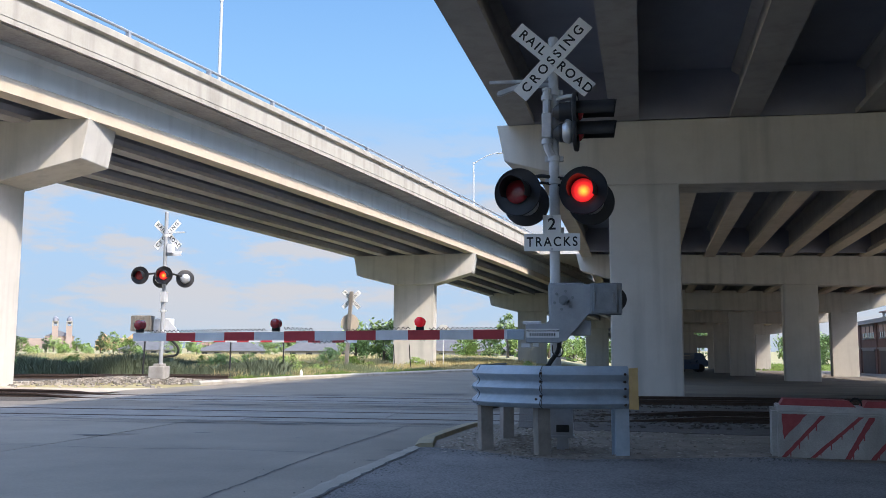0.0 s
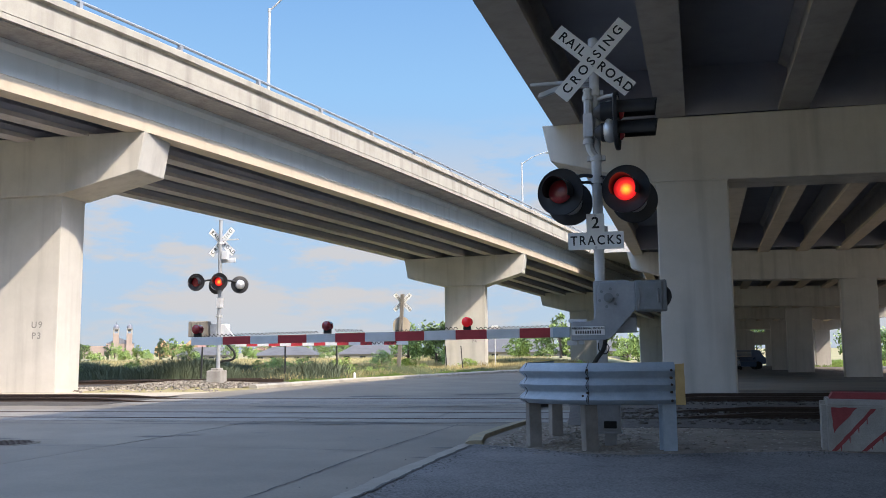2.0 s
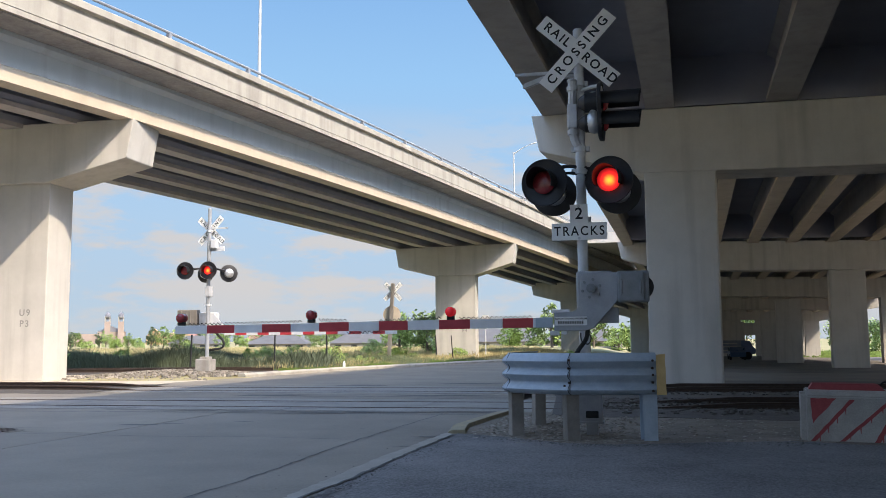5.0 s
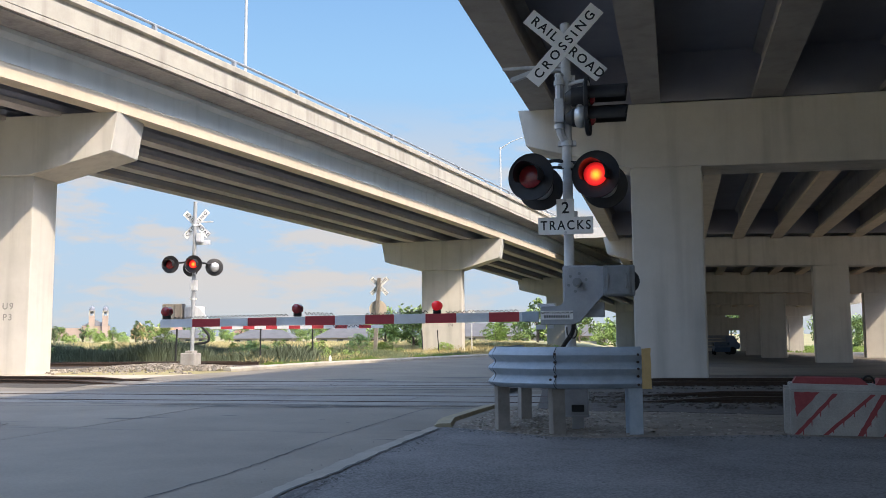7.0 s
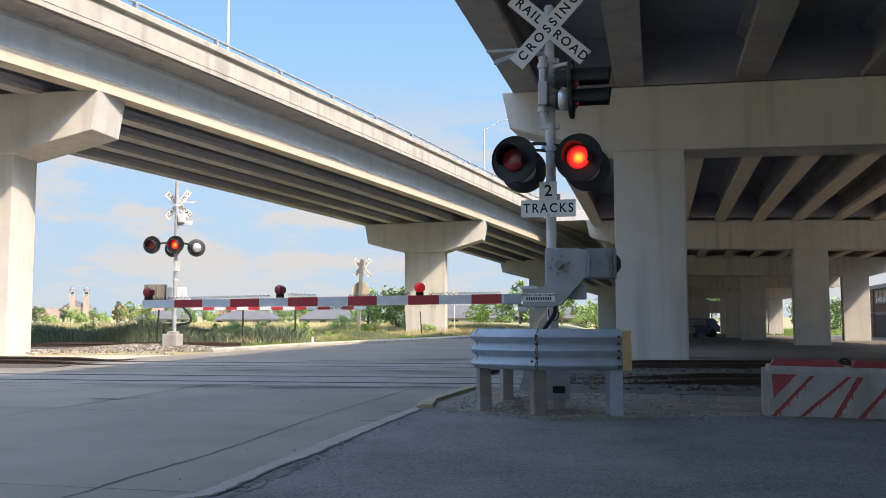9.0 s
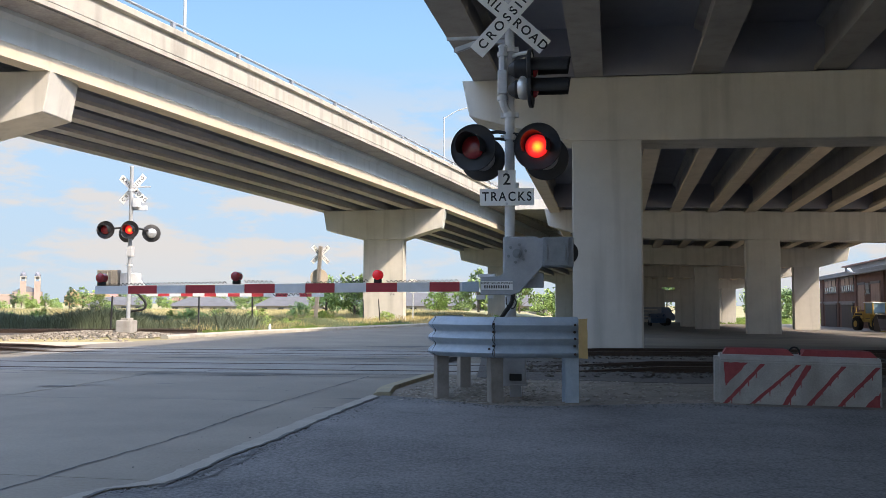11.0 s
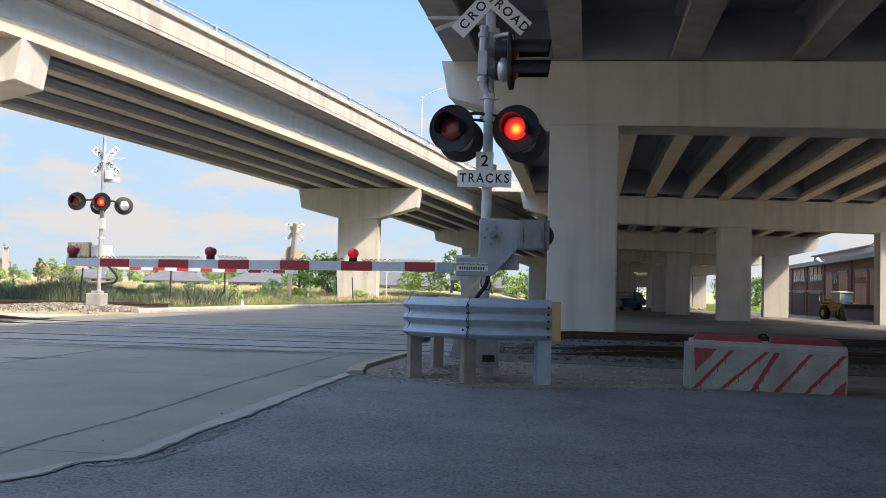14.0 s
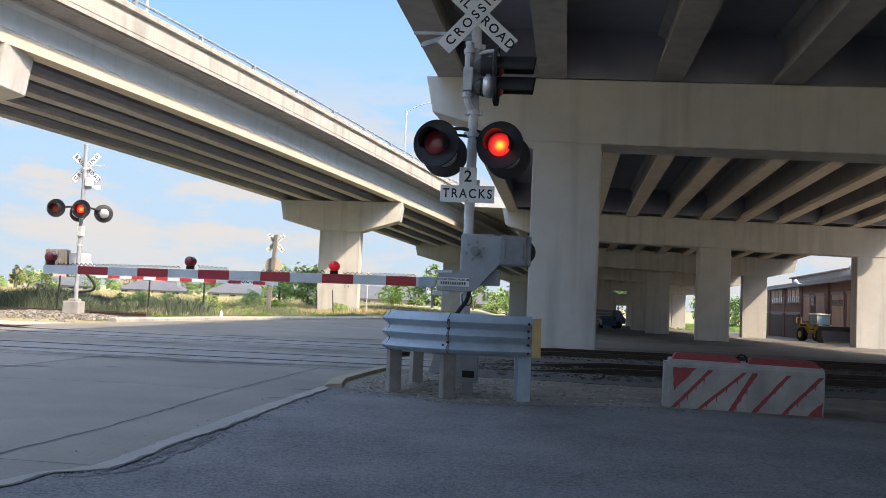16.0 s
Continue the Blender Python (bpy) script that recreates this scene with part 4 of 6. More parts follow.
plq = part("label_plate", bm, SIGNWHITE, gate, "white plate with small lettering")
plq.location.x = 0.04
lettering("REPORT SIGNAL PROBLEM", 0.034, pose(-0.187, -0.071, 1.48, 90, 0, 0), plq)
bm = bmesh.new()
for k in range(11):
    box(bm, -0.35 + 0.03 * k, -0.332 + 0.03 * k, -0.0715, -0.0685, 1.412, 1.452)
part("bars", bm, LETTER, plq)
for c in ((-0.42, -0.3, -0.03, 0.03, 1.27, 1.33), (-0.27, -0.2, -0.04, 0.03, 1.28, 1.34), (-0.4, -0.17, -0.02, 0.04, 1.56, 1.6)):
    part("bracket", box(bmesh.new(), *c, bevel=0.008), GALV_OLD, gate)
tube("cable", [(0.06, 0.02, 1.36), (0.03, 0.03, 1.22), (-0.07, 0.08, 1.08), (-0.16, 0.12, 0.9), (-0.2, 0.16, 0.5)], 0.028, RUBBER, gate, "thick black cable")
tube("thin_cable", [(0.04, -0.03, 1.33), (0.1, -0.05, 1.24), (0.06, -0.05, 1.16), (-0.02, -0.04, 1.2), (-0.03, -0.03, 1.3)], 0.008, RUBBER, gate)
# the arm: boxes of white and red sheeting, slightly drooping
ARM0, ARM1 = -0.4, -5.85
bm = bmesh.new()
box(bm, -0.6, -0.38, -0.045, 0.02, 1.37, 1.5, bevel=0.01)
part("arm_socket", bm, GALV, gate, "galvanised arm socket with bolts")
stops = [-0.58, -0.635, -1.03, -1.46, -1.876, -2.3, -2.7, -3.122, -3.544, -3.957, -4.377, -4.787, -5.204, -5.69]
colours = [ARMWHITE, ARMRED] * 6 + [ARMWHITE]
for x0, x1, mt in zip(stops, stops[1:], colours):
    bm = bmesh.new()
    h = 0.062 if x0 > -3.5 else 0.056
    sag = lambda x: 1.435 - 0.010 * (abs(x) - 0.7)
    v = [bm.verts.new((x, y, sag(x) + z)) for x in (x1 + 0.002, x0 - 0.002) for y, z in ((-0.02, -h), (0.02, -h), (0.02, h), (-0.02, h))]
    for f in ((0, 1, 2, 3), (7, 6, 5, 4), (0, 4, 5, 1), (1, 5, 6, 2), (2, 6, 7, 3), (3, 7, 4, 0)):
        bm.faces.new([v[i] for i in f])
    part("arm_band", bm, mt, gate, "red reflective band" if mt is ARMRED else "white reflective band")
for x, lit in ((-1.72, True), (-3.66, False), (-5.6, False)):
    bulb = new("arm_lamp")
    bulb.parent = gate
    bulb.matrix_local = pose(x, 0, 1.435 - 0.010 * (abs(x) - 0.7) + 0.06)
    bm = bmesh.new()
    box(bm, -0.05, 0.05, -0.03, 0.03, 0, 0.05, bevel=0.008)
    part("socket", bm, RUBBER, bulb)
    bm = bmesh.new()
    rod(bm, (0, -0.05, 0.105), (0, 0.05, 0.105), 0.065, 0.065, 22)
    bmesh.ops.create_uvsphere(bm, u_segments=18, v_segments=8, radius=0.063, matrix=pose(0, -0.045, 0.105) @ Matrix.Diagonal((1, 0.5, 1, 1)))
    part("lens", bm, LENS_GLOW if lit else LENS_OFF, bulb, "glowing red lens" if lit else "dark red lens", True)
for x0, x1, z0, z1, amp in ((-0.65, -1.6, 0.08, 0.08, 0.012), (-1.85, -2.7, 0.09, 0.07, 0.014), (-3.15, -3.55, 0.08, 0.1, 0.02), (-3.8, -5.5, 0.085, 0.075, 0.014), (-2.68, -3.15, -0.075, -0.085, 0.016)):
    n = int(abs(x1 - x0) / 0.03)
    pts = []
    for k in range(n + 1):
        t = k / n
        x = x0 + (x1 - x0) * t
        pts.append((x, 0.01 * math.cos(k * math.pi), 1.435 - 0.010 * (abs(x) - 0.7) + z0 + (z1 - z0) * t + (amp if k % 2 else -amp)))
    tube("coiled_wire", pts, 0.005, RUBBER, gate, "coiled black wire along the arm")

# ---- guard rail in front of the signal ----
rail = thing("guard_rail", "short corrugated galvanised guard rail on posts", "guard rail", Matrix())
prof = [(0.0, 1.055), (-0.012, 1.035), (-0.07, 0.985), (-0.085, 0.955), (-0.07, 0.925), (-0.01, 0.885), (-0.005, 0.87), (-0.01, 0.855), (-0.07, 0.815), (-0.085, 0.79), (-0.07, 0.76), (-0.01, 0.72), (-0.005, 0.705), (-0.01, 0.69), (-0.07, 0.64), (-0.085, 0.615), (-0.07, 0.59), (-0.012, 0.56), (0.0, 0.555)]


def rail_strip(pts, name, label, mat=None):
    bm = bmesh.new()
    front, back = [], []
    for i, p in enumerate(pts):
        a, b = Vector(pts[max(0, i - 1)]), Vector(pts[min(len(pts) - 1, i + 1)])
        d = (b - a).normalized()
        n = Vector((-d.y, d.x, 0))
        base = Vector((p[0], p[1], 0))
        front.append([bm.verts.new(base + n * u + Vector((0, 0, z))) for u, z in prof])
        back.append([bm.verts.new(base + n * (u + 0.005) + Vector((0, 0, z))) for u, z in prof])
    for rows in (front, back):
        for r0, r1 in zip(rows, rows[1:]):
            for k in range(len(prof) - 1):
                bm.faces.new((r0[k], r1[k], r1[k + 1], r0[k + 1]))
    for i in (0, -1):
        for k in range(len(prof) - 1):
            bm.faces.new((front[i][k], front[i][k + 1], back[i][k + 1], back[i][k]))
    for k in (0, -1):
        for i in range(len(pts) - 1):
            bm.faces.new((front[i][k], front[i + 1][k], back[i + 1][k], back[i][k]))
    return part(name, bm, mat or GALV, rail, label, True)


rail_strip([(0.72, 13.55), (0.43, 12.7), (0.275, 12.15), (0.275, 11.98)], "beam", "corrugated galvanised end beam")
rail_strip([(0.275, 11.99), (0.33, 11.87), (0.46, 11.73), (0.67, 11.6), (0.86, 11.49), (1.02, 11.435)], "beam", "corrugated galvanised beam")
rail_strip([(1.01, 11.42), (1.3, 11.4), (1.6, 11.4), (1.88, 11.44), (2.04, 11.48)], "beam", "corrugated galvanised beam")
bm = bmesh.new()
plate_z = [0.55, 0.62, 0.7, 0.78, 0.86, 0.95, 1.04]
side_z = [(2.15 + 0.012 * math.sin(5 * z + 1) - 0.01 * (z > 0.9), z) for z in plate_z]
prism(bm, [(2.03, 1.03), (2.03, 0.555)] + side_z, 11.355, 11.367)
part("end_marker", bm, YELLOWTAPE, rail, "peeling yellow end marker plate")
for px, py, mt, wd, dp in ((0.37, 12.15, POSTWOOD, 0.16, 0.2), (1.03, 11.6, POSTWOOD, 0.16, 0.2), (0.72, 13.6, POSTWOOD, 0.16, 0.2)):
    bm = bmesh.new()
    box(bm, -wd / 2, wd / 2, -dp / 2, dp / 2, -0.3, 0.98, bevel=0.012)
    p = part("post", bm, mt, rail, "square weathered timber post")
    p.matrix_local = pose(px, py, 0, rng.uniform(-1, 1), rng.uniform(-1, 1), 12)
bm = bmesh.new()
box(bm, -0.085, 0.085, -0.006, 0.006, -0.3, 0.95)
box(bm, -0.085, 0.085, 0.14, 0.152, -0.3, 0.95)
box(bm, -0.005, 0.005, 0.006, 0.14, -0.3, 0.95)
p = part("post", bm, GALV, rail, "galvanised steel I-section post")
p.matrix_local = pose(1.97, 11.5, 0, 0, 0, 8)
for x, y, z in ((0.99, 11.36, 0.97), (0.99, 11.4, 0.87), (0.99, 11.36, 0.7), (0.92, 11.42, 0.94), (0.94, 11.42, 0.66), (1.99, 11.4, 0.87), (1.99, 11.4, 0.7), (1.99, 11.39, 0.79), (1.99, 11.39, 0.96), (1.99, 11.39, 0.6)):
    part("bolt", rod(bmesh.new(), (x, y - 0.02, z), (x, y + 0.03, z), 0.016, 0.016, 8), RUST, rail, "rusty splice bolt")
# thin black strips stand in for the shadow along the beam edges
for x, y in ((1.015, 11.415), (0.29, 11.93)):
    rail_strip([(x - 0.004, y + 0.0), (x + 0.003, y - 0.004)], "shadow_strip", "black strip for the beam edge shadow", RUBBER)
cab = thing("junction_cabinet", "small grey steel junction box on the signal base", "junction box", pose(1.33, 12.2, 0, 0, 0, -9))
bm = bmesh.new()
box(bm, -0.15, 0.15, -0.1, 0.1, 0.16, 0.72, bevel=0.012)
box(bm, -0.165, 0.165, -0.115, 0.115, 0.15, 0.175, bevel=0.004)
part("box", bm, CAST, cab)
bm = bmesh.new()
box(bm, -0.06, 0.1, -0.13, -0.1, 0.22, 0.31, bevel=0.01)
part("latch", bm, RUBBER, cab, "black latch cover")
bm = bmesh.new()
box(bm, -0.06, 0.09, -0.06, 0.06, -0.1, 0.16, bevel=0.01)
part("pedestal", bm, CAST, cab)

# ---- striped concrete block ----
B = pose(3.81, 11.52, -0.01, 0, 0.8, -15.5) @ Matrix.Diagonal((1.0, 1, 1.08, 1))
blk = thing("concrete_block", "white concrete barrier block with sprayed red stripes", "barrier block", B)
LEN = 1.84
bm = bmesh.new()
sec = [(0.0, -0.02), (0.0, 0.5), (0.075, 0.57), (0.56, 0.57), (0.62, 0.5), (0.62, -0.02)]
lo = [bm.verts.new((0.0, y, z)) for y, z in sec]
hi = [bm.verts.new((LEN, y, z)) for y, z in sec]
bm.faces.new(lo); bm.faces.new(hi[::-1])
for i in range(6):
    bm.faces.new((lo[i], hi[i], hi[(i + 1) % 6], lo[(i + 1) % 6]))
bmesh.ops.bevel(bm, geom=list(bm.edges), offset=0.012, segments=2, affect="EDGES")
part("body", bm, BLOCK, blk, "chipped white-washed concrete body")
bm = bmesh.new()
prism(bm, [(-0.06, 0.0), (0.0, 0.0), (0.0, 0.5), (-0.06, 0.5)], 0.1, 0.19)
prism(bm, [(-0.06, 0.0), (0.0, 0.0), (0.0, 0.53), (-0.06, 0.53)], 0.3, 0.42)
part("end_key", bm, BLOCK, blk, "moulded concrete end keys")
for x0, x1 in ((0.06, 0.82), (0.98, 1.76)):
    bm = bmesh.new()
    v = [bm.verts.new(c) for c in ((x0 - 0.03, 0.08, 0.568), (x1 + 0.05, 0.08, 0.568), (x1 + 0.02, 0.55, 0.568), (x0 - 0.01, 0.55, 0.568), (x0 + 0.02, 0.13, 0.635), (x1 - 0.02, 0.13, 0.635), (x1 - 0.03, 0.5, 0.635), (x0 + 0.03, 0.5, 0.635))]
    for f in ((0, 1, 2, 3), (4, 5, 6, 7), (0, 1, 5, 4), (1, 2, 6, 5), (2, 3, 7, 6), (3, 0, 4, 7)):
        bm.faces.new([v[i] for i in f])
    part("top_rib", bm, REDPAINT, blk, "raised rib painted red")
tube("lifting_loop", [(0.83, 0.3, 0.55), (0.85, 0.3, 0.63), (0.9, 0.3, 0.655), (0.95, 0.3, 0.63), (0.97, 0.3, 0.55)], 0.011, RUBBER, blk, "black wire lifting loop")


def stripe(x0, z0, x1, z1, w):
    """A ragged sprayed band on the front face."""
    bm = bmesh.new()
    n = 14
    left, right = [], []
    for k in range(n + 1):
        t = k / n
        x, z = x0 + (x1 - x0) * t, z0 + (z1 - z0) * t
        wl = w * (0.5 + 0.25 * rng.random()); wr = w * (0.5 + 0.3 * rng.random())
        left.append((x - wl, z)); right.append((x + wr, z))
    a = [bm.verts.new((x, -0.0035, z)) for x, z in left]
    b = [bm.verts.new((x, -0.0035, z)) for x, z in right]
    for k in range(n):
        bm.faces.new((a[k], b[k], b[k + 1], a[k + 1]))
    for k in range(2, n, 3):
        x, z = right[k]
        d = rng.uniform(0.02, 0.07)
        q = [bm.verts.new(c) for c in ((x - 0.012, -0.0035, z), (x + 0.004, -0.0035, z), (x, -0.0035, z - d), (x - 0.006, -0.0035, z - d))]
        bm.faces.new(q)
    part("stripe", bm, REDPAINT, blk, "sprayed red stripe with drips")


for x0, x1, w in ((0.05, 0.5, 0.043), (0.36, 0.91, 0.046), (0.74, 1.03, 0.05), (1.0, 1.42, 0.044), (1.34, 1.8, 0.046)):
    stripe(x0, 0.0, x1, 0.47, w)


def sprayed_corner(pts):
    """A ragged painted triangle on the front face, with drips."""
    bm = bmesh.new()
    ring = []
    for (x0, z0), (x1, z1) in zip(pts, pts[1:] + pts[:1]):
        for k in range(7):
            t = k / 7
            ring.append(bm.verts.new((x0 + (x1 - x0) * t + rng.uniform(-0.01, 0.01), -0.0035, z0 + (z1 - z0) * t + rng.uniform(-0.01, 0.01))))
    bm.faces.new(ring)
    part("painted_corner", bm, REDPAINT, blk, "sprayed red corner with drips")


sprayed_corner([(0.05, 0.48), (0.32, 0.48), (0.06, 0.2)])
sprayed_corner([(1.62, 0.01), (1.81, 0.01), (1.82, 0.2)])

# ---- far crossing signal ----
far_sig = thing("crossing_signal", "distant crossing signal mast with crossbuck and lamps", "crossing signal", pose(-10.05, 30.95, 0.2, 0, 0, -9), "crossing signals")
mast(far_sig, 5.7, mat=CAST)
crossbuck(far_sig, 0.12, 4.95, both=False)
sg = [o for o in far_sig.children if o.name.startswith("crossbuck")][0]
sg.location.y = 0.12
disc_lamp(far_sig, -0.75, -0.3, 3.5, -1, LENS_OFF, "round unlit flashing lamp", 8)
disc_lamp(far_sig, 0.13, -0.3, 3.5, -1, LENS_ON, "round lit red flashing lamp", 8)
disc_lamp(far_sig, -0.3, 0.35, 3.42, 1, LENS_OFF, "rear-facing flashing lamp")
disc_lamp(far_sig, 0.62, 0.3, 3.42, 1, LENS_OFF, "rear-facing lamp with silver housing", 35)
tube("crossarm", [(-0.75, -0.1, 3.55), (0.0, 0.0, 3.6), (0.6, 0.1, 3.5)], 0.035, BLACK, far_sig)
for c in ((0.05, 0.7, -0.02, 0.02, 4.98, 5.03), (0.02, 0.55, 0.06, 0.1, 4.2, 4.36), (0.1, 0.3, -0.1, 0.1, 4.3, 4.6), (-0.05, 0.1, -0.12, 0.12, 2.6, 2.95)):
    part("bracket_box", box(bmesh.new(), *c, bevel=0.006), GALV_OLD, far_sig, "small grey bracket box")
for z in (4.9, 3.7, 3.5, 2.3, 1.6):
    bm = bmesh.new()
    clamp(bm, z)
    part("clamp", bm, GALV_OLD, far_sig, "", True)
bm = bmesh.new()
box(bm, -0.32, 0.22, -0.25, 0.25, -0.3, 0.42, bevel=0.04)
box(bm, -0.18, 0.1, -0.2, 0.2, 0.4, 0.5, bevel=0.03)
part("concrete_base", bm, BLOCK, far_sig, "pale concrete base")
far_gate = thing("crossing_gate", "distant lowered striped gate with grey mechanism", "crossing gate", pose(-10.05, 30.95, 0.2, 0, 0, -9) @ pose(0, 0.3, 0), "crossing gates")
bm = bmesh.new()
box(bm, -0.5, 0.12, 0.0, 0.35, 1.35, 2.05, bevel=0.04)
prism(bm, [(-0.35, 1.75), (0.3, 1.3), (0.55, 1.3), (0.55, 1.5), (0.1, 2.0), (-0.3, 2.05)], -0.05, 0.0)
part("motor_housing", bm, GALV_OLD, far_gate, "weathered grey gate mechanism")
bm = bmesh.new()
box(bm, -1.3, -0.55, -0.1, 0.2, 1.6, 2.15, bevel=0.03)
for x in (-1.15, -0.95, -0.8):
    box(bm, x, x + 0.05, -0.14, -0.1, 1.65, 2.1, pose(0, 0, 0), bevel=0.01)
part("counterweight", bm, POSTWOOD, far_gate, "boxy tan counterweight")
tube("cable", [(0.15, 0.0, 1.35), (0.45, 0.0, 1.05), (0.4, 0.0, 0.8), (-0.1, 0.0, 0.7), (-0.25, 0.0, 0.4), (-0.2, 0, 0.3)], 0.04, RUBBER, far_gate, "looping black cable")
k = 0
x = 0.5
while x < 6.7:
    bm = bmesh.new()
    box(bm, x, x + 0.42, -0.02, 0.02, 1.24, 1.35)
    part("arm_band", bm, ARMRED if k % 2 else ARMWHITE, far_gate, "red band" if k % 2 else "white band")
    x += 0.42
    k += 1


# ---- sky backdrop with low clouds ----
m = bpy.data.materials.new("cloudy_sky")
m.use_nodes = True
nt = m.node_tree
nt.nodes.clear()
N, L = nt.nodes.new, nt.links.new
out, em, tr, mixs = N("ShaderNodeOutputMaterial"), N("ShaderNodeEmission"), N("ShaderNodeBsdfTransparent"), N("ShaderNodeMixShader")
geo, sep = N("ShaderNodeNewGeometry"), N("ShaderNodeSeparateXYZ")
L(geo.outputs["Position"], sep.inputs[0])
grad = N("ShaderNodeMapRange"); grad.inputs["From Min"].default_value = 0; grad.inputs["From Max"].default_value = 1150
L(sep.outputs["Z"], grad.inputs["Value"])
ramp_n = N("ShaderNodeValToRGB")
ramp_n.color_ramp.elements[0].position, ramp_n.color_ramp.elements[0].color = 0.0, (0.070, 0.095, 0.126, 1)
ramp_n.color_ramp.elements[1].position, ramp_n.color_ramp.elements[1].color = 1.0, (0.025, 0.063, 0.139, 1)
e = ramp_n.color_ramp.elements.new(0.28); e.color = (0.058, 0.095, 0.146, 1)
e = ramp_n.color_ramp.elements.new(0.6); e.color = (0.042, 0.088, 0.156, 1)
L(grad.outputs[0], ramp_n.inputs["Fac"])
mp = N("ShaderNodeMapping"); mp.inputs["Scale"].default_value = (0.0026, 0.0026, 0.0085)
L(geo.outputs["Position"], mp.inputs["Vector"])
cl = N("ShaderNodeTexNoise"); cl.inputs["Scale"].default_value = 1.0; cl.inputs["Detail"].default_value = 7; cl.inputs["Roughness"].default_value = 0.62
L(mp.outputs[0], cl.inputs["Vector"])
band = N("ShaderNodeValToRGB")
band.color_ramp.elements[0].position, band.color_ramp.elements[0].color = 0.0, (0.35, 0.35, 0.35, 1)
band.color_ramp.elements[1].position, band.color_ramp.elements[1].color = 0.55, (0, 0, 0, 1)
e = band.color_ramp.elements.new(0.12); e.color = (0.85, 0.85, 0.85, 1)
e = band.color_ramp.elements.new(0.32); e.color = (0.8, 0.8, 0.8, 1)
L(grad.outputs[0], band.inputs["Fac"])
cut = N("ShaderNodeMapRange"); cut.interpolation_type = "SMOOTHSTEP"; cut.inputs["From Min"].default_value = 0.44; cut.inputs["From Max"].default_value = 0.57
L(cl.outputs["Fac"], cut.inputs["Value"])
mul = N("ShaderNodeMath"); mul.operation = "MULTIPLY"; L(cut.outputs[0], mul.inputs[0]); L(band.outputs["Color"], mul.inputs[1])
cm = N("ShaderNodeMix"); cm.data_type = "RGBA"; cm.inputs["B"].default_value = (0.093, 0.097, 0.107, 1)
L(mul.outputs[0], cm.inputs["Factor"]); L(ramp_n.outputs["Color"], cm.inputs["A"]); L(cm.outputs["Result"], em.inputs["Color"])
fade = N("ShaderNodeMapRange"); fade.inputs["From Min"].default_value = 1050; fade.inputs["From Max"].default_value = 1390
L(sep.outputs["Z"], fade.inputs["Value"])
L(fade.outputs[0], mixs.inputs["Fac"]); L(em.outputs[0], mixs.inputs[1]); L(tr.outputs[0], mixs.inputs[2]); L(mixs.outputs[0], out.inputs["Surface"])
bm = bmesh.new()
ringv = [[bm.verts.new((2300 * math.cos(a), 2300 * math.sin(a), z)) for z in (-40, 400, 900, 1400)] for a in [k * math.pi / 48 for k in range(96)]]
for k in range(96):
    for q in range(3):
        bm.faces.new((ringv[k][q], ringv[(k + 1) % 96][q], ringv[(k + 1) % 96][q + 1], ringv[k][q + 1]))
solid("backdrop", bm, m, "blue sky with low white clouds", "sky", "structure")

# ---- lamps on the ramp ----
def street_lamp(x, y, base, top, reach, rise):
    lamp = thing("street_lamp", "tall thin grey highway lamp with curved arm", "street lamp", pose(x, y, 0), "highway lamps")
    bm = bmesh.new()
    rod(bm, (0, 0, base), (0, 0, top), 0.12, 0.075, 14)
    rod(bm, (0, 0, top - 0.1), (0, 0, top + 0.08), 0.1, 0.1, 12)
    part("pole", bm, LAMPGREY, lamp, "", True)
    tube("arm", [(0, 0, top - 0.05), (0.45 * reach, -0.2, top + 0.62 * rise), (0.8 * reach, -0.35, top + 0.93 * rise), (reach, -0.45, top + rise)], 0.05, LAMPGREY, lamp)
    bm = bmesh.new()
    bmesh.ops.create_uvsphere(bm, u_segments=16, v_segments=8, radius=0.3, matrix=pose(reach + 0.25, -0.55, top + rise - 0.02, 0, 0, -20) @ Matrix.Diagonal((1.3, 0.6, 0.3, 1)))
    part("head", bm, LAMPGREY, lamp, "flat lamp head", True)


street_lamp(-13.0, 47.5, 9.6, 20.4, 2.7, 1.5)
street_lamp(1.7, 83.4, 8.0, 18.9, 2.3, 0.9)

# ---- small signs by the road ----
far_x = thing("crossbuck_sign", "weathered crossbuck sign on a leaning wooden post", "road sign", pose(-6.02, 49.6, 0, 0, 3.2, -4))
bm = bmesh.new()
box(bm, -0.1, 0.1, -0.1, 0.1, -0.3, 4.4, bevel=0.02)
part("post", bm, POSTWOOD, far_x, "grey leaning timber post")
crossbuck(far_x, 0.12, 3.95, 1.3, 0.23, 2, both=False)
bm = bmesh.new()
rod(bm, (0.0, 0.14, 2.65), (0.0, 0.155, 2.65), 0.5, 0.5, 36)
part("disc", bm, PALE_DIRT, far_x, "faded round tan sign back", True)
stop = thing("octagon_sign", "grey metal back of an octagonal road sign", "road sign", pose(-0.83, 62, 0, 0, 0, 20))
bm = bmesh.new()
rod(bm, (0, 0, 2.45), (0, 0.012, 2.45), 0.5, 0.5, 8)
bmesh.ops.rotate(bm, cent=(0, 0, 2.45), matrix=Matrix.Rotation(radians(22.5), 3, "Y"), verts=bm.verts)
part("plate", bm, SIGNBACK, stop, "bare aluminium sign back")
bm = bmesh.new()
box(bm, -0.035, 0.035, -0.05, -0.005, -0.3, 2.8, bevel=0.006)
part("post", bm, GALV_OLD, stop)
stake = thing("fence_stake", "thin dark steel fence stake in the grass", "fence stake", pose(-9.6, 38.5, 0), "fence stakes")
part("stake", box(bmesh.new(), -0.03, 0.03, -0.03, 0.03, -0.2, 1.5, bevel=0.005), BLACK, stake)
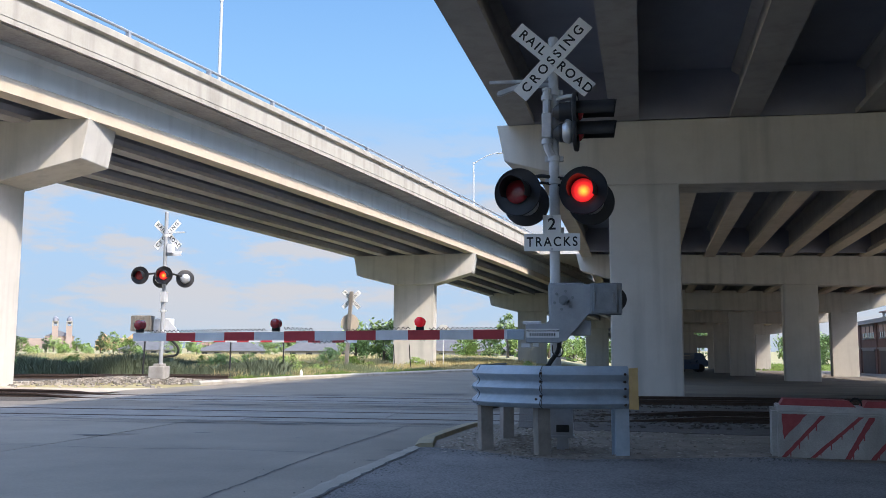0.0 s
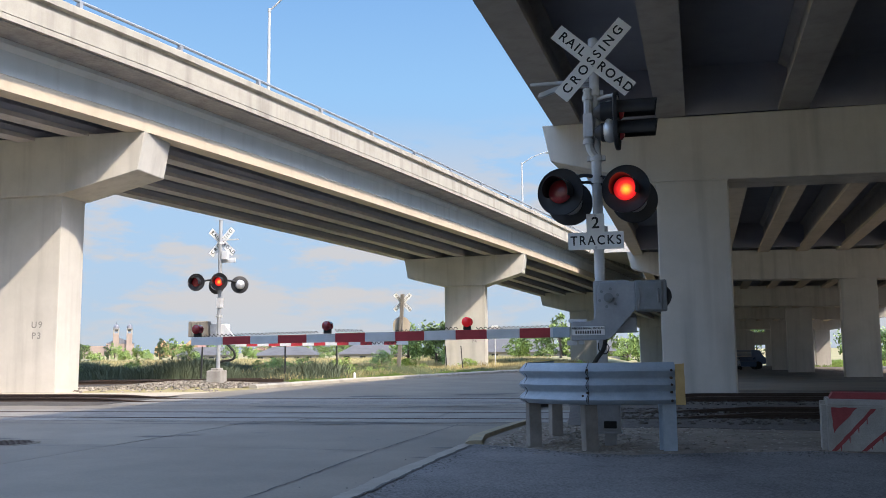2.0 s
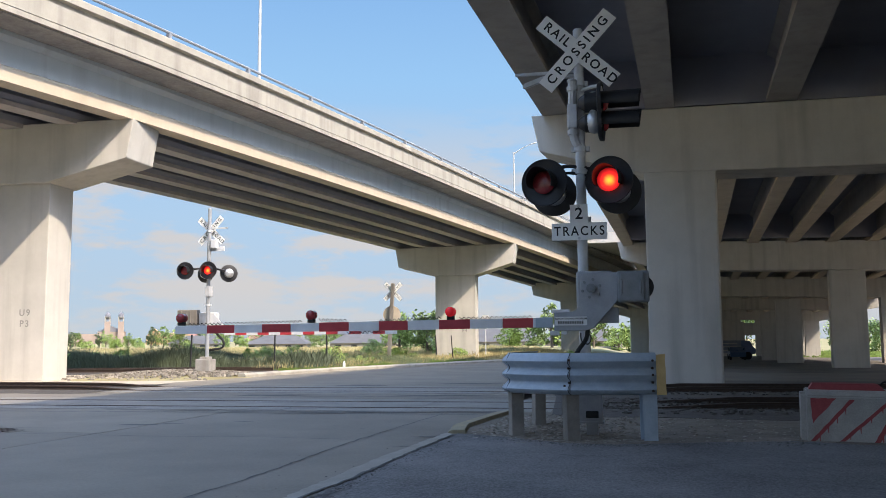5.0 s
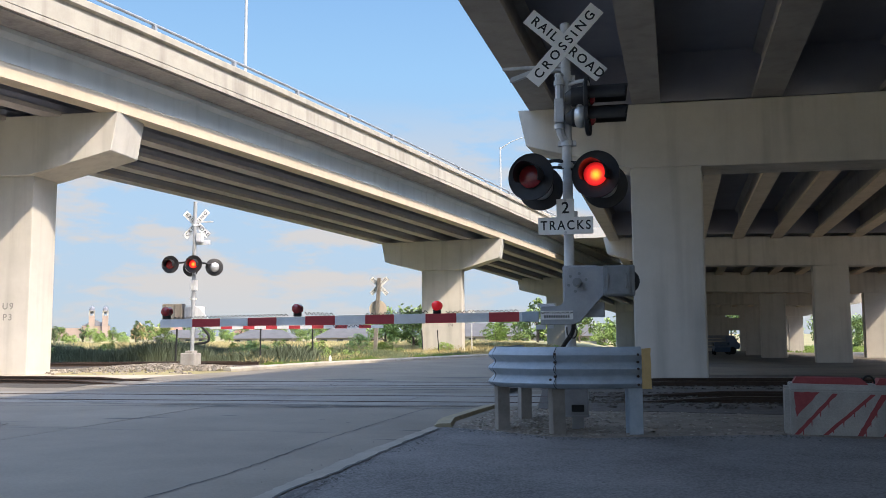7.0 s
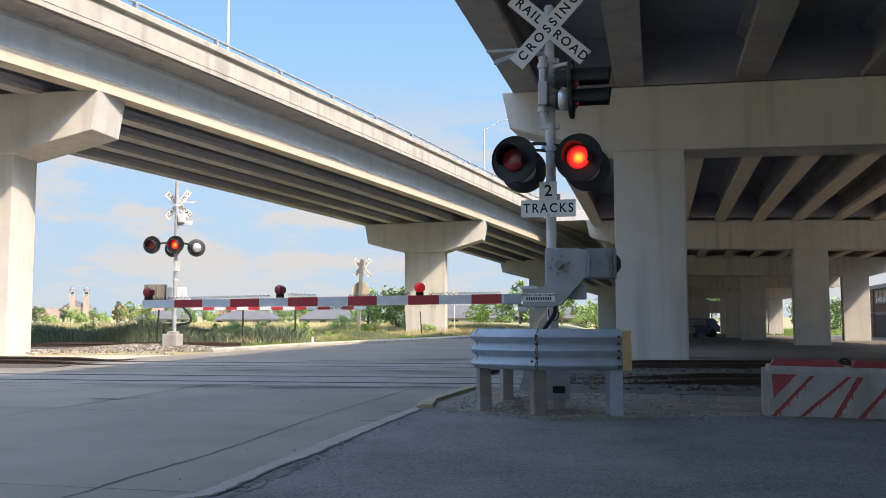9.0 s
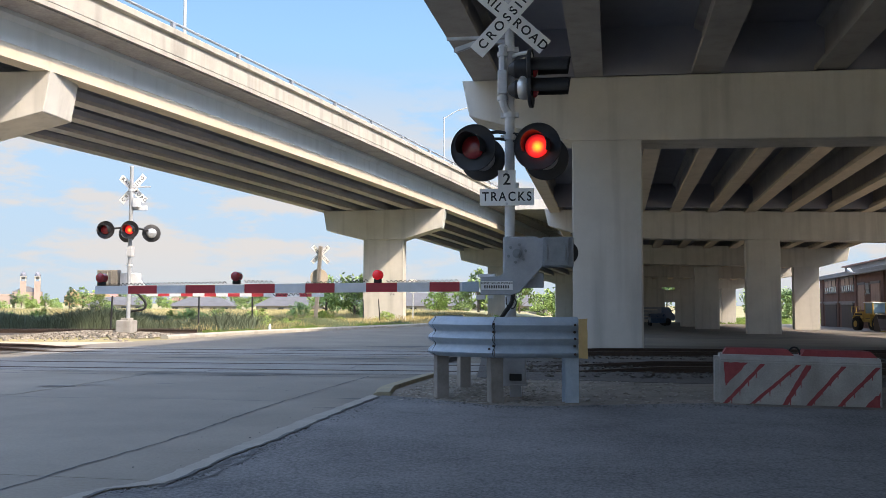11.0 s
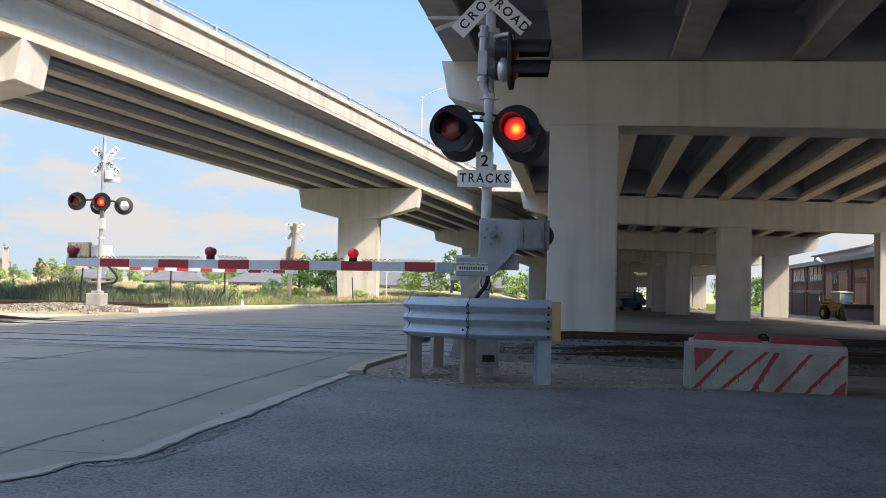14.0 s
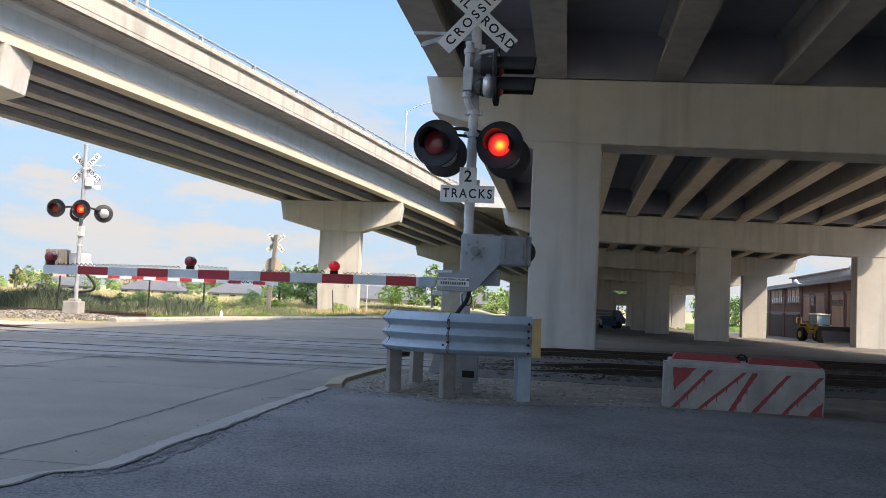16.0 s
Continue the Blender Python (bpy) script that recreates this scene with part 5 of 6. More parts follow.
for x, y in ((-7.7, 40.5), (-12.8, 37.0), (-3.5, 52), (-2.6, 52.6)):
    copy_thing(stake, pose(x, y, 0, rng.uniform(-4, 4), rng.uniform(-4, 4)))
mk = thing("marker_stake", "small white plastic utility marker", "marker", pose(-6.45, 37.9, 0))
bm = bmesh.new()
rod(bm, (0, 0, -0.1), (0, 0, 0.26), 0.06, 0.06, 14)
rod(bm, (0, 0, 0.26), (0, 0, 0.36), 0.06, 0.015, 14)
part("cap", bm, SIGNWHITE, mk, "", True)
mh = thing("manhole_cover", "round iron manhole cover set in the road", "manhole cover", pose(-6.95, 12.65, 0.004), kind="structure")
bm = bmesh.new()
rod(bm, (0, 0, -0.02), (0, 0, 0.006), 0.36, 0.36, 40)
part("lid", bm, RUST, mh)
bm = bmesh.new()
for k in range(-3, 4):
    h = math.sqrt(max(0.01, 0.31 ** 2 - (0.09 * k) ** 2))
    box(bm, 0.09 * k - 0.02, 0.09 * k + 0.02, -h, h, 0.006, 0.011)
part("grid_ribs", bm, RUST, mh)
bm = bmesh.new()
rod(bm, (0, 0, -0.02), (0, 0, 0.003), 0.44, 0.44, 40)
part("frame", bm, ROADCONC, mh)

# ---- grass, weeds, loose stones ----
GREEN = material("weed_leaves", (0.085, 0.115, 0.06), (0.19, 0.225, 0.125), 0.7, scale=0.5, fine=9, bump=0, each=0.35, spec=0.2)
# weed green darkened: the ramp's shadow on the meadow is in the colour
SHADEWEED = material("shade_weed_leaves", (0.055, 0.078, 0.052), (0.135, 0.16, 0.105), 0.7, scale=0.5, fine=9, bump=0, each=0.35, spec=0.2)
BRIGHT = material("fresh_grass", (0.09, 0.15, 0.03), (0.17, 0.24, 0.06), 0.7, scale=0.7, fine=9, bump=0, each=0.3, spec=0.2)
STRAW = material("dry_grass", (0.3, 0.25, 0.12), (0.52, 0.44, 0.23), 0.8, scale=0.15, fine=6, bump=0, each=0.3, spec=0.2)
LEAF_MATS = [material("leaf_green_%d" % i, lo, hi, 0.6, scale=1.2, fine=8, bump=0, each=0.4, spec=0.25) for i, (lo, hi) in enumerate([((0.1, 0.16, 0.05), (0.21, 0.29, 0.1)), ((0.14, 0.22, 0.055), (0.27, 0.37, 0.115)), ((0.055, 0.09, 0.05), (0.115, 0.16, 0.08))])]
BARK = material("bark", (0.07, 0.055, 0.04), (0.16, 0.13, 0.1), 0.9, scale=6, fine=40, bump=0.6)


def tufts(name, points, low, high, blades, mat, label, spread=0.18, wide=0.02):
    r = np.random.default_rng(len(points))
    verts, faces = [], []
    for x, y in points:
        z = terrain(x, y) - 0.05
        top = r.uniform(low, high) * (0.75 + 0.9 * noise.noise(Vector((x * 0.33, y * 0.2, low * 9))) + 0.35 * noise.noise(Vector((x * 1.3, y * 0.9, 2))))
        for _ in range(blades):
            a, lean = r.uniform(0, 6.283), r.uniform(0.05, 0.85) * top
            bx, by = x + r.uniform(-spread, spread), y + r.uniform(-spread, spread)
            hgt = top * r.uniform(0.6, 1.1)
            w = wide * r.uniform(0.7, 1.5)
            dx, dy = math.cos(a), math.sin(a)
            i = len(verts)
            verts += [(bx - w, by, z), (bx + w, by, z), (bx + dx * lean * 0.35 + w * 0.8, by + dy * lean * 0.35, z + hgt * 0.6), (bx + dx * lean * 0.35 - w * 0.8, by + dy * lean * 0.35, z + hgt * 0.6), (bx + dx * lean, by + dy * lean, z + hgt)]
            faces += [(i, i + 1, i + 2, i + 3), (i + 3, i + 2, i + 4)]
    me = bpy.data.meshes.new(name)
    me.from_pydata(verts, [], faces)
    me.materials.append(mat)
    return tagged(new(name, me), label, "grass", kind="stuff")


def kerb_x(y):
    return float(np.interp(y, [p[1] for p in far_left], [p[0] for p in far_left]))


g = np.random.default_rng(7)
pts = []
while len(pts) < 11000:
    x, y = g.uniform(-45, 12), g.uniform(37.5, 52)
    off = kerb_x(y) - x if y < 66 else 9
    if off > 2.4 and not (y < 40.5 and x < -10):
        dens = 0.95 if y < 52 else 0.6
        if noise.noise(Vector((x * 0.25, y * 0.25, 3))) * 0.6 + 0.5 > g.uniform(0, 1) * (1.25 - 0.3 * dens):
            pts.append((x, y))
# weeds left of this line take the green with shadow in it
tufts("dark_weeds", [p for p in pts if p[0] < -0.2 * p[1] + 0.8 * math.sin(p[1])], 0.5, 0.95, 18, SHADEWEED, "tall green weeds with shadow in their colour", 0.45, 0.016)
tufts("roadside_weeds", [p for p in pts if p[0] >= -0.2 * p[1] + 0.8 * math.sin(p[1])], 0.2, 0.55, 12, GREEN, "tall grey-green roadside weeds", 0.34, 0.012)
pts = []
while len(pts) < 2200:
    y = g.uniform(36.5, 60)
    x = kerb_x(y) - g.uniform(0.7, 3.0)
    if x < -3 or g.random() < 0.5:
        pts.append((x, y))
tufts("verge_grass", [p for p in pts if p[1] < 50], 0.1, 0.24, 9, BRIGHT, "short bright green verge grass", 0.14, 0.012)
tufts("verge_straw", [(x - 1.2, y + 0.6) for x, y in pts[::4]], 0.15, 0.5, 8, STRAW, "dry seeding grass along the kerb", 0.25, 0.006)
pts = []
while len(pts) < 15000:
    d, a = g.uniform(48, 150), radians(g.uniform(-38, 12))
    x, y = d * math.sin(a), d * math.cos(a)
    if kerb_x(min(y, 66)) - x > 3.0:
        pts.append((x, y))
tufts("meadow_grass", pts, 0.25, 0.6, 8, STRAW, "tall dry yellow meadow grass", 0.8, 0.015)
pts = []
while len(pts) < 1300:
    d, a = g.uniform(46, 170), radians(g.uniform(-38, 12))
    x, y = d * math.sin(a), d * math.cos(a)
    if kerb_x(min(y, 66)) - x > 3.0 and noise.noise(Vector((x * 0.05, y * 0.05, 8))) > 0.05:
        pts.append((x, y))
tufts("meadow_weeds", pts, 0.2, 0.55, 9, GREEN, "green weeds among the dry meadow", 0.6, 0.025)
tufts("far_yard_grass", [(y * g.uniform(0.335, 0.52), y) for y in g.uniform(118, 165, 1500)], 0.2, 0.5, 5, BRIGHT, "sunlit grass beyond the viaduct", 0.5, 0.06)


def stones(name, points, low, high, label, mat):
    r = np.random.default_rng(len(points) + 1)
    verts, faces = [], []
    base = [(-1, -1, -1), (1, -1, -1), (1, 1, -1), (-1, 1, -1), (-0.7, -0.7, 1), (0.7, -0.7, 1), (0.7, 0.7, 1), (-0.7, 0.7, 1)]
    quads = [(0, 3, 2, 1), (4, 5, 6, 7), (0, 1, 5, 4), (1, 2, 6, 5), (2, 3, 7, 6), (3, 0, 4, 7)]
    for x, y, z in points:
        s = r.uniform(low, high)
        i = len(verts)
        c, sn = math.cos(r.uniform(0, 6.3)), math.sin(r.uniform(0, 6.3))
        for bx, by, bz in base:
            q = r.uniform(0.6, 1.15)
            verts.append((x + s * q * (bx * c - by * sn), y + s * q * (bx * sn + by * c), z + 0.55 * s * q * bz))
        faces += [tuple(i + k for k in f) for f in quads]
    me = bpy.data.meshes.new(name)
    me.from_pydata(verts, [], faces)
    me.materials.append(mat)
    return tagged(new(name, me), label, "stones", kind="stuff")


pts = []
while len(pts) < 2600:
    x, y = g.uniform(-0.35, 4.2), g.uniform(11.15, 15.2)
    if y > 11.2 + (0.35 - x if x < 0.35 else 0) and x > -0.42 + 0.22 * (y - 11.6) and (g.random() < math.exp(-((x - 0.6) / 1.2) ** 2) + 0.25):
        pts.append((x, y, -0.005))
stones("island_gravel", pts, 0.008, 0.03, "loose grey gravel round the signal base", STONE)
pts = []
for _ in range(5200):
    s, v = g.uniform(1.6, 22), g.uniform(-1.9, 1.9)
    p = Vector((-2, 17.55 if g.random() < 0.6 else 22.6, 0)) + TDIR * (s + 2) + TNORM * v
    pts.append((p.x, p.y, 0.02))
stones("track_ballast", pts, 0.02, 0.05, "dark ballast stones between the rails", BALLAST)
pts = []
while len(pts) < 1800:
    x, y = g.normal(-11, 1.7), g.normal(31.0, 0.8)
    if kerb_x(y) - x > 0.5:
        pts.append((x, y, terrain(x, y) - 0.03))
stones("signal_mound", pts, 0.025, 0.08, "pale gravel mound round the far signal", STONE)
pts = []
for _ in range(700):
    a = g.uniform(0, 6.28); r_ = abs(g.normal(0, 0.5))
    pts.append((5.6 + (0.9 + r_) * math.cos(a), 24.3 + (0.6 + r_) * math.sin(a) - 0.4, -0.03))
    if g.random() < 0.6:
        pts.append((4.2 + g.normal(0, 0.7), 23.3 + g.normal(0, 0.4), -0.02))
stones("column_gravel", pts, 0.03, 0.08, "gravel heaped against the viaduct column", STONE)
pts = []
for _ in range(420):
    t = g.uniform(0, 1)
    x = float(np.interp(t, [0, 0.25, 0.6, 1], [-1.95, -1.5, -1.2, -0.5])); y = float(np.interp(t, [0, 0.25, 0.6, 1], [6.3, 6.75, 8.2, 11.4]))
    pts.append((x + abs(g.normal(0, 0.09)), y + g.normal(0, 0.05), 0.008))
for _ in range(420):
    pts.append((g.uniform(-2, 6), g.uniform(3.5, 11), 0.004))
for _ in range(900):
    x = g.uniform(-0.2, 3.9)
    pts.append((x, float(np.interp(x, [-0.2, 0.1, 0.45, 0.9, 1.5, 2.5, 3.6, 3.9], [12.1, 11.9, 11.58, 11.16, 11.04, 11.22, 11.36, 11.25])) - abs(g.normal(0, 0.16)), 0.008))
stones("asphalt_crumbs", pts, 0.003, 0.011, "small crumbs of broken asphalt", PATCH)


# ---- trees ----
def tree(name, label, seed, height, wide, leaf, mat, conifer=False, low=0.12):
    r = random.Random(seed)
    t = thing(name, label, "tree", Matrix(), "trees")
    bm = bmesh.new()
    rod(bm, (0, 0, -0.2), (0.05, 0, height * 0.55), 0.035 * height, 0.015 * height, 8)
    tips = []
    for k in range(9):
        a = k * 2.4 + r.uniform(-0.3, 0.3)
        z0 = height * r.uniform(low + 0.05, 0.5)
        tip = (math.cos(a) * wide * r.uniform(0.2, 0.42), math.sin(a) * wide * r.uniform(0.2, 0.42), z0 + height * r.uniform(0.12, 0.38))
        rod(bm, (0.02, 0, z0), tip, 0.012 * height, 0.004 * height, 5)
        tips.append(Vector(tip))
    part("trunk", bm, BARK, t)
    verts, faces = [], []
    clumps = [(p, wide * r.uniform(0.14, 0.24)) for p in tips]
    for _ in range(16):
        a, q = r.uniform(0, 6.283), r.uniform(low, 1.0)
        rad = wide * 0.46 * (1 - q * 0.95 if conifer else math.sqrt(max(0.06, 1 - (q * 1.7 - 0.75) ** 2))) * r.uniform(0.35, 1.0)
        clumps.append((Vector((math.cos(a) * rad, math.sin(a) * rad, height * q * 0.93)), wide * r.uniform(0.1, 0.2) * (0.7 if conifer else 1)))
    for c, rad in clumps:
        for _ in range(46):
            d = Vector((r.gauss(0, 1), r.gauss(0, 1), r.gauss(0, 0.8)))
            p = c + d.normalized() * rad * r.uniform(0.35, 1.05)
            p.z = max(p.z, 0.05 * height)
            s = leaf * r.uniform(0.6, 1.4)
            u = Vector((r.gauss(0, 1), r.gauss(0, 1), r.gauss(0, 1))).normalized()
            w = u.orthogonal().normalized()
            i = len(verts)
            verts += [tuple(p - u * s), tuple(p + w * s * 0.55), tuple(p + u * s), tuple(p - w * s * 0.55)]
            faces.append((i, i + 1, i + 2, i + 3))
    me = bpy.data.meshes.new("crown")
    me.from_pydata(verts, [], faces)
    me.materials.append(mat)
    cr = new("crown", me)
    cr.parent = t
    return t


kinds = [tree("tree", "leafy green roadside tree", 1, 4.0, 3.4, 0.15, LEAF_MATS[1], low=0.05), tree("tree", "dense green bushy tree", 2, 4.2, 4.2, 0.17, LEAF_MATS[0], low=0.04), tree("tree", "tall slender green tree", 3, 5.0, 2.6, 0.16, LEAF_MATS[0], low=0.1), tree("conifer", "dark green conifer tree", 4, 5.0, 2.6, 0.16, LEAF_MATS[2], True, 0.05), tree("bush", "low round green bush", 5, 2.2, 3.4, 0.14, LEAF_MATS[1], low=0.02)]
SPOTS = [(0, -8.9, 80, 0.95), (1, -6.6, 83, 0.98), (0, -4.6, 86, 0.8), (2, 8.3, 140, 1.4), (1, 5.6, 142, 1.05), (0, 10.6, 138, 1.2), (2, 2.6, 150, 0.95), (4, 1.6, 135, 1.3), (1, 25.8, 165, 1.55), (0, 22, 165, 1.3), (1, 15.5, 147, 1.3), (0, 51, 150, 1.3), (1, 57, 152, 1.3), (2, 47, 155, 1.2), (1, 31, 142, 1.5), (0, 36, 146, 1.5), (1, 41, 150, 1.5), (0, 44, 140, 1.3), (1, 27, 150, 1.4), (1, 63, 150, 1.3), (0, 68, 160, 1.4), (4, -4.2, 71, 0.7), (4, -10.5, 74, 0.6)]
placed = set()
for k, x, y, sc in SPOTS:
    mm = pose(x, y, terrain(x, y) - 0.05, 0, 0, g.uniform(0, 360)) @ Matrix.Diagonal((sc, sc, sc, 1))
    if k not in placed:
        kinds[k].matrix_world = mm
        kinds[k].rotation_mode = "XYZ"
        placed.add(k)
    else:
        copy_thing(kinds[k], pose(x, y, terrain(x, y) - 0.05, 0, 0, g.uniform(0, 360)) @ Matrix.Diagonal((sc / kinds[k].scale.x, sc / kinds[k].scale.x, sc / kinds[k].scale.x, 1)))
kinds[3].matrix_world = pose(-38, 215, 0)
for i in range(112):
    a = radians(-36 + 47 * (i + g.uniform(0, 0.9)) / 112)
    d = g.uniform(150, 300)
    k = int(g.choice([0, 1, 1, 2, 3, 4, 4]))
    sc = g.uniform(0.7, 1.35) / kinds[k].scale.x * (d / 260)
    copy_thing(kinds[k], pose(d * math.sin(a), d * math.cos(a), -0.1, 0, 0, g.uniform(0, 360)) @ Matrix.Diagonal((sc, sc, sc, 1)))
for i in range(9):
    a = radians(22 + 16 * i / 9)
    d = g.uniform(190, 240)
    sc = g.uniform(1.2, 1.8) / kinds[1].scale.x
    copy_thing(kinds[1], pose(d * math.sin(a), d * math.cos(a), -1.5, 0, 0, g.uniform(0, 360)) @ Matrix.Diagonal((sc, sc, sc, 1)))

for i in range(46):
    y = g.uniform(41, 66)
    x = kerb_x(y) - g.uniform(3.5, 26)
    sc = g.uniform(0.16, 0.42) / kinds[4].scale.x
    copy_thing(kinds[4], pose(x, y, -0.08, 0, 0, g.uniform(0, 360)) @ Matrix.Diagonal((sc, sc, sc * g.uniform(0.7, 1.2), 1)))

# ---- distant buildings ----
ROOF = material("grey_shingle_roof", (0.075, 0.073, 0.075), (0.135, 0.132, 0.135), 0.9, scale=0.6, fine=9, bump=0.2)
ROOFRED = material("red_metal_roof", (0.24, 0.12, 0.09), (0.36, 0.2, 0.15), 0.8, scale=0.5, fine=9, bump=0.2)
SIDING = material("pale_siding", (0.24, 0.225, 0.2), (0.36, 0.335, 0.3), 0.8, scale=0.5, fine=8, bump=0.1)
TANWALL = material("orange_stucco", (0.36, 0.23, 0.13), (0.48, 0.32, 0.19), 0.85, scale=0.2, fine=4, bump=0.1)
CHURCHBRICK = material("church_brick", (0.26, 0.2, 0.17), (0.36, 0.28, 0.24), 0.9, scale=0.2, fine=3, bump=0.1)
DOME = material("dome_slate", (0.12, 0.13, 0.16), (0.22, 0.22, 0.25), 0.7, scale=0.4, fine=3, bump=0.1)
DARKGLASS = material("dark_window_glass", (0.02, 0.025, 0.03), (0.05, 0.06, 0.07), 0.15, scale=2, bump=0, spec=0.6)


def house(x, y, turn, length, depth, wall, rise, label, wall_mat, roof_mat, windows=4):
    h = thing("house", label, "house", pose(x, y, -0.9, 0, 0, turn), "houses")
    part("wall", box(bmesh.new(), -length / 2, length / 2, -depth / 2, depth / 2, -0.5, wall), wall_mat, h, "plain house wall")
    bm = bmesh.new()
    e = 0.5
    lo = [bm.verts.new(c) for c in ((-length / 2 - e, -depth / 2 - e, wall), (length / 2 + e, -depth / 2 - e, wall), (length / 2 + e, depth / 2 + e, wall), (-length / 2 - e, depth / 2 + e, wall))]
    hi = [bm.verts.new(c) for c in ((-length / 2 + depth * 0.35, 0, wall + rise), (length / 2 - depth * 0.35, 0, wall + rise))]
    bm.faces.new(lo[::-1]); bm.faces.new((lo[0], lo[1], hi[1], hi[0])); bm.faces.new((lo[2], lo[3], hi[0], hi[1])); bm.faces.new((lo[1], lo[2], hi[1])); bm.faces.new((lo[3], lo[0], hi[0]))
    part("roof", bm, roof_mat, h)
    for k in range(windows):
        wx = -length / 2 + length * (k + 0.5) / windows
        w = part("window", box(bmesh.new(), wx - 0.6, wx + 0.6, -depth / 2 - 0.06, -depth / 2 + 0.02, wall * 0.35, wall * 0.8), DARKGLASS, h)
    return h


house(0, 172, -4, 17, 9, 1.75, 2.5, "low house with grey shingle roof", SIDING, ROOF)
house(-28, 182, 6, 13, 9, 1.6, 2.1, "low house with grey hipped roof", SIDING, ROOF)
house(-48, 192, 3, 13, 9, 1.5, 1.9, "long low house with grey roof", SIDING, ROOF, 5)
house(-74, 215, 8, 13, 9, 1.6, 2.0, "low distant house behind trees", SIDING, ROOF)
house(17, 180, -8, 15, 9, 1.75, 2.5, "low house behind the ramp piers", SIDING, ROOF)
house(-85, 330, 8, 20, 10, 3.0, 2.4, "far house with brown roof", SIDING, ROOFRED)
house(-165, 445, 20, 26, 12, 4.2, 2.6, "far orange stucco building with gables", TANWALL, ROOFRED, 6)
for gx in (-172, -158):
    gb = thing("gable_house", "far orange gabled house front", "house", pose(gx, 432, 0, 0, 0, 20))
    bm = bmesh.new()
    prism(bm, [(-4, -0.5), (4, -0.5), (4, 4.2), (0, 8.0), (-4, 4.2)], -2, 6)
    part("wall", bm, TANWALL, gb)
    part("window", box(bmesh.new(), -1, 1, -2.08, -1.9, 1.5, 4), DARKGLASS, gb)

church = thing("church", "distant brick church with two domed towers", "church", pose(-268, 600, 0, 0, 0, 22))
part("nave", box(bmesh.new(), -11, 7, 0, 22, -1, 8.5), CHURCHBRICK, church)
bm = bmesh.new()
prism(bm, [(-11.6, 8.5), (7.6, 8.5), (-2, 12.5)], -0.3, 22.4)
part("roof", bm, DOME, church)
part("side_wing", box(bmesh.new(), -30, -11, 3, 16, -1, 7.0), CHURCHBRICK, church)
for tx in (-4.6, 4.2):
    tw = new("tower")
    tw.parent = church
    tw.matrix_local = pose(tx, -1.5, 0)
    part("shaft", box(bmesh.new(), -1.9, 1.9, -1.9, 1.9, -1, 15.5), CHURCHBRICK, tw)
    bm = bmesh.new()
    for sx in (-1, 1):
        for sy in (-1, 1):
            box(bm, sx * 1.5 - 0.4, sx * 1.5 + 0.4, sy * 1.5 - 0.4, sy * 1.5 + 0.4, 15.5, 18.4)
    box(bm, -2.1, 2.1, -2.1, 2.1, 18.4, 18.9)
    part("belfry", bm, SIDING, tw)
    bm = bmesh.new()
    bmesh.ops.create_uvsphere(bm, u_segments=16, v_segments=10, radius=1.9, matrix=pose(0, 0, 19.4) @ Matrix.Diagonal((1, 1, 1.35, 1)))
    rod(bm, (0, 0, 21.6), (0, 0, 23.2), 0.25, 0.05, 8)
    part("dome", bm, DOME, tw, "dark slate dome", True)

# ---- brick works building and wheel loader ----
BRICK = material("red_brick", (0.13, 0.07, 0.055), (0.23, 0.125, 0.1), 0.9, scale=0.7, fine=14, bump=0.3, streak=0.4, dirt=(0.09, 0.05, 0.04))
PANEL = material("pink_door_panel", (0.4, 0.26, 0.2), (0.52, 0.36, 0.29), 0.8, scale=0.8, fine=9, bump=0.1, streak=0.3, dirt=(0.25, 0.17, 0.13))
SHUTTER = material("dark_shutter", (0.06, 0.05, 0.05), (0.12, 0.1, 0.095), 0.8, scale=1, fine=9, bump=0.2)
CORNICE = material("grey_cornice", (0.2, 0.19, 0.18), (0.3, 0.285, 0.27), 0.85, scale=0.8, fine=9, bump=0.1)
works = thing("brick_building", "long two-storey red brick works building with tall pale doors", "building", pose(48.7, 108.5, -1.4, 0, 0, -105.5))
part("wall", box(bmesh.new(), 0, 62, 0, 16, -0.6, 5.64), BRICK, works)
bm = bmesh.new()
box(bm, -0.3, 62.3, -0.32, 16, 5.64, 5.8, bevel=0.03)
box(bm, -0.2, 62.2, -0.18, 16, 5.8, 6.15, bevel=0.03)
part("cornice", bm, CORNICE, works, "grey stepped cornice")
part("string_course", box(bmesh.new(), 0, 22, -0.1, 0.05, 2.85, 3.05), CORNICE, works)
part("upper_block", box(bmesh.new(), 5.0, 33.8, 2.0, 15, 6.15, 7.05), CORNICE, works, "grey clad upper storey")
part("upper_block", box(bmesh.new(), 33.8, 60, 1.0, 15, 6.15, 6.75), SIDING, works, "cream clad upper storey")
bm = bmesh.new()
prism(bm, [(4.6, 7.05), (34.0, 7.05), (34.0, 7.15), (4.6, 7.2)], 1.7, 15.3)
part("roof", bm, ROOFRED, works, "rusty red low roof")
bm = bmesh.new()
for k in range(10):
    x = 35.0 + 1.1 * k
    rise = 0.9 - 0.16 * abs(k - 4.5)
    rod(bm, (x, 1.2, 6.75), (x, 1.2, 6.78 + rise), 0.04, 0.04, 6)
    if k < 9:
        nxt = 0.9 - 0.16 * abs(k - 3.5)
        rod(bm, (x, 1.2, 6.78 + rise), (x + 1.1, 1.2, 6.78 + nxt), 0.04, 0.04, 6)
        rod(bm, (x, 1.2, 6.75), (x + 1.1, 1.2, 6.78 + nxt), 0.03, 0.03, 6)
part("roof_truss", bm, SIDING, works, "pale open roof truss")
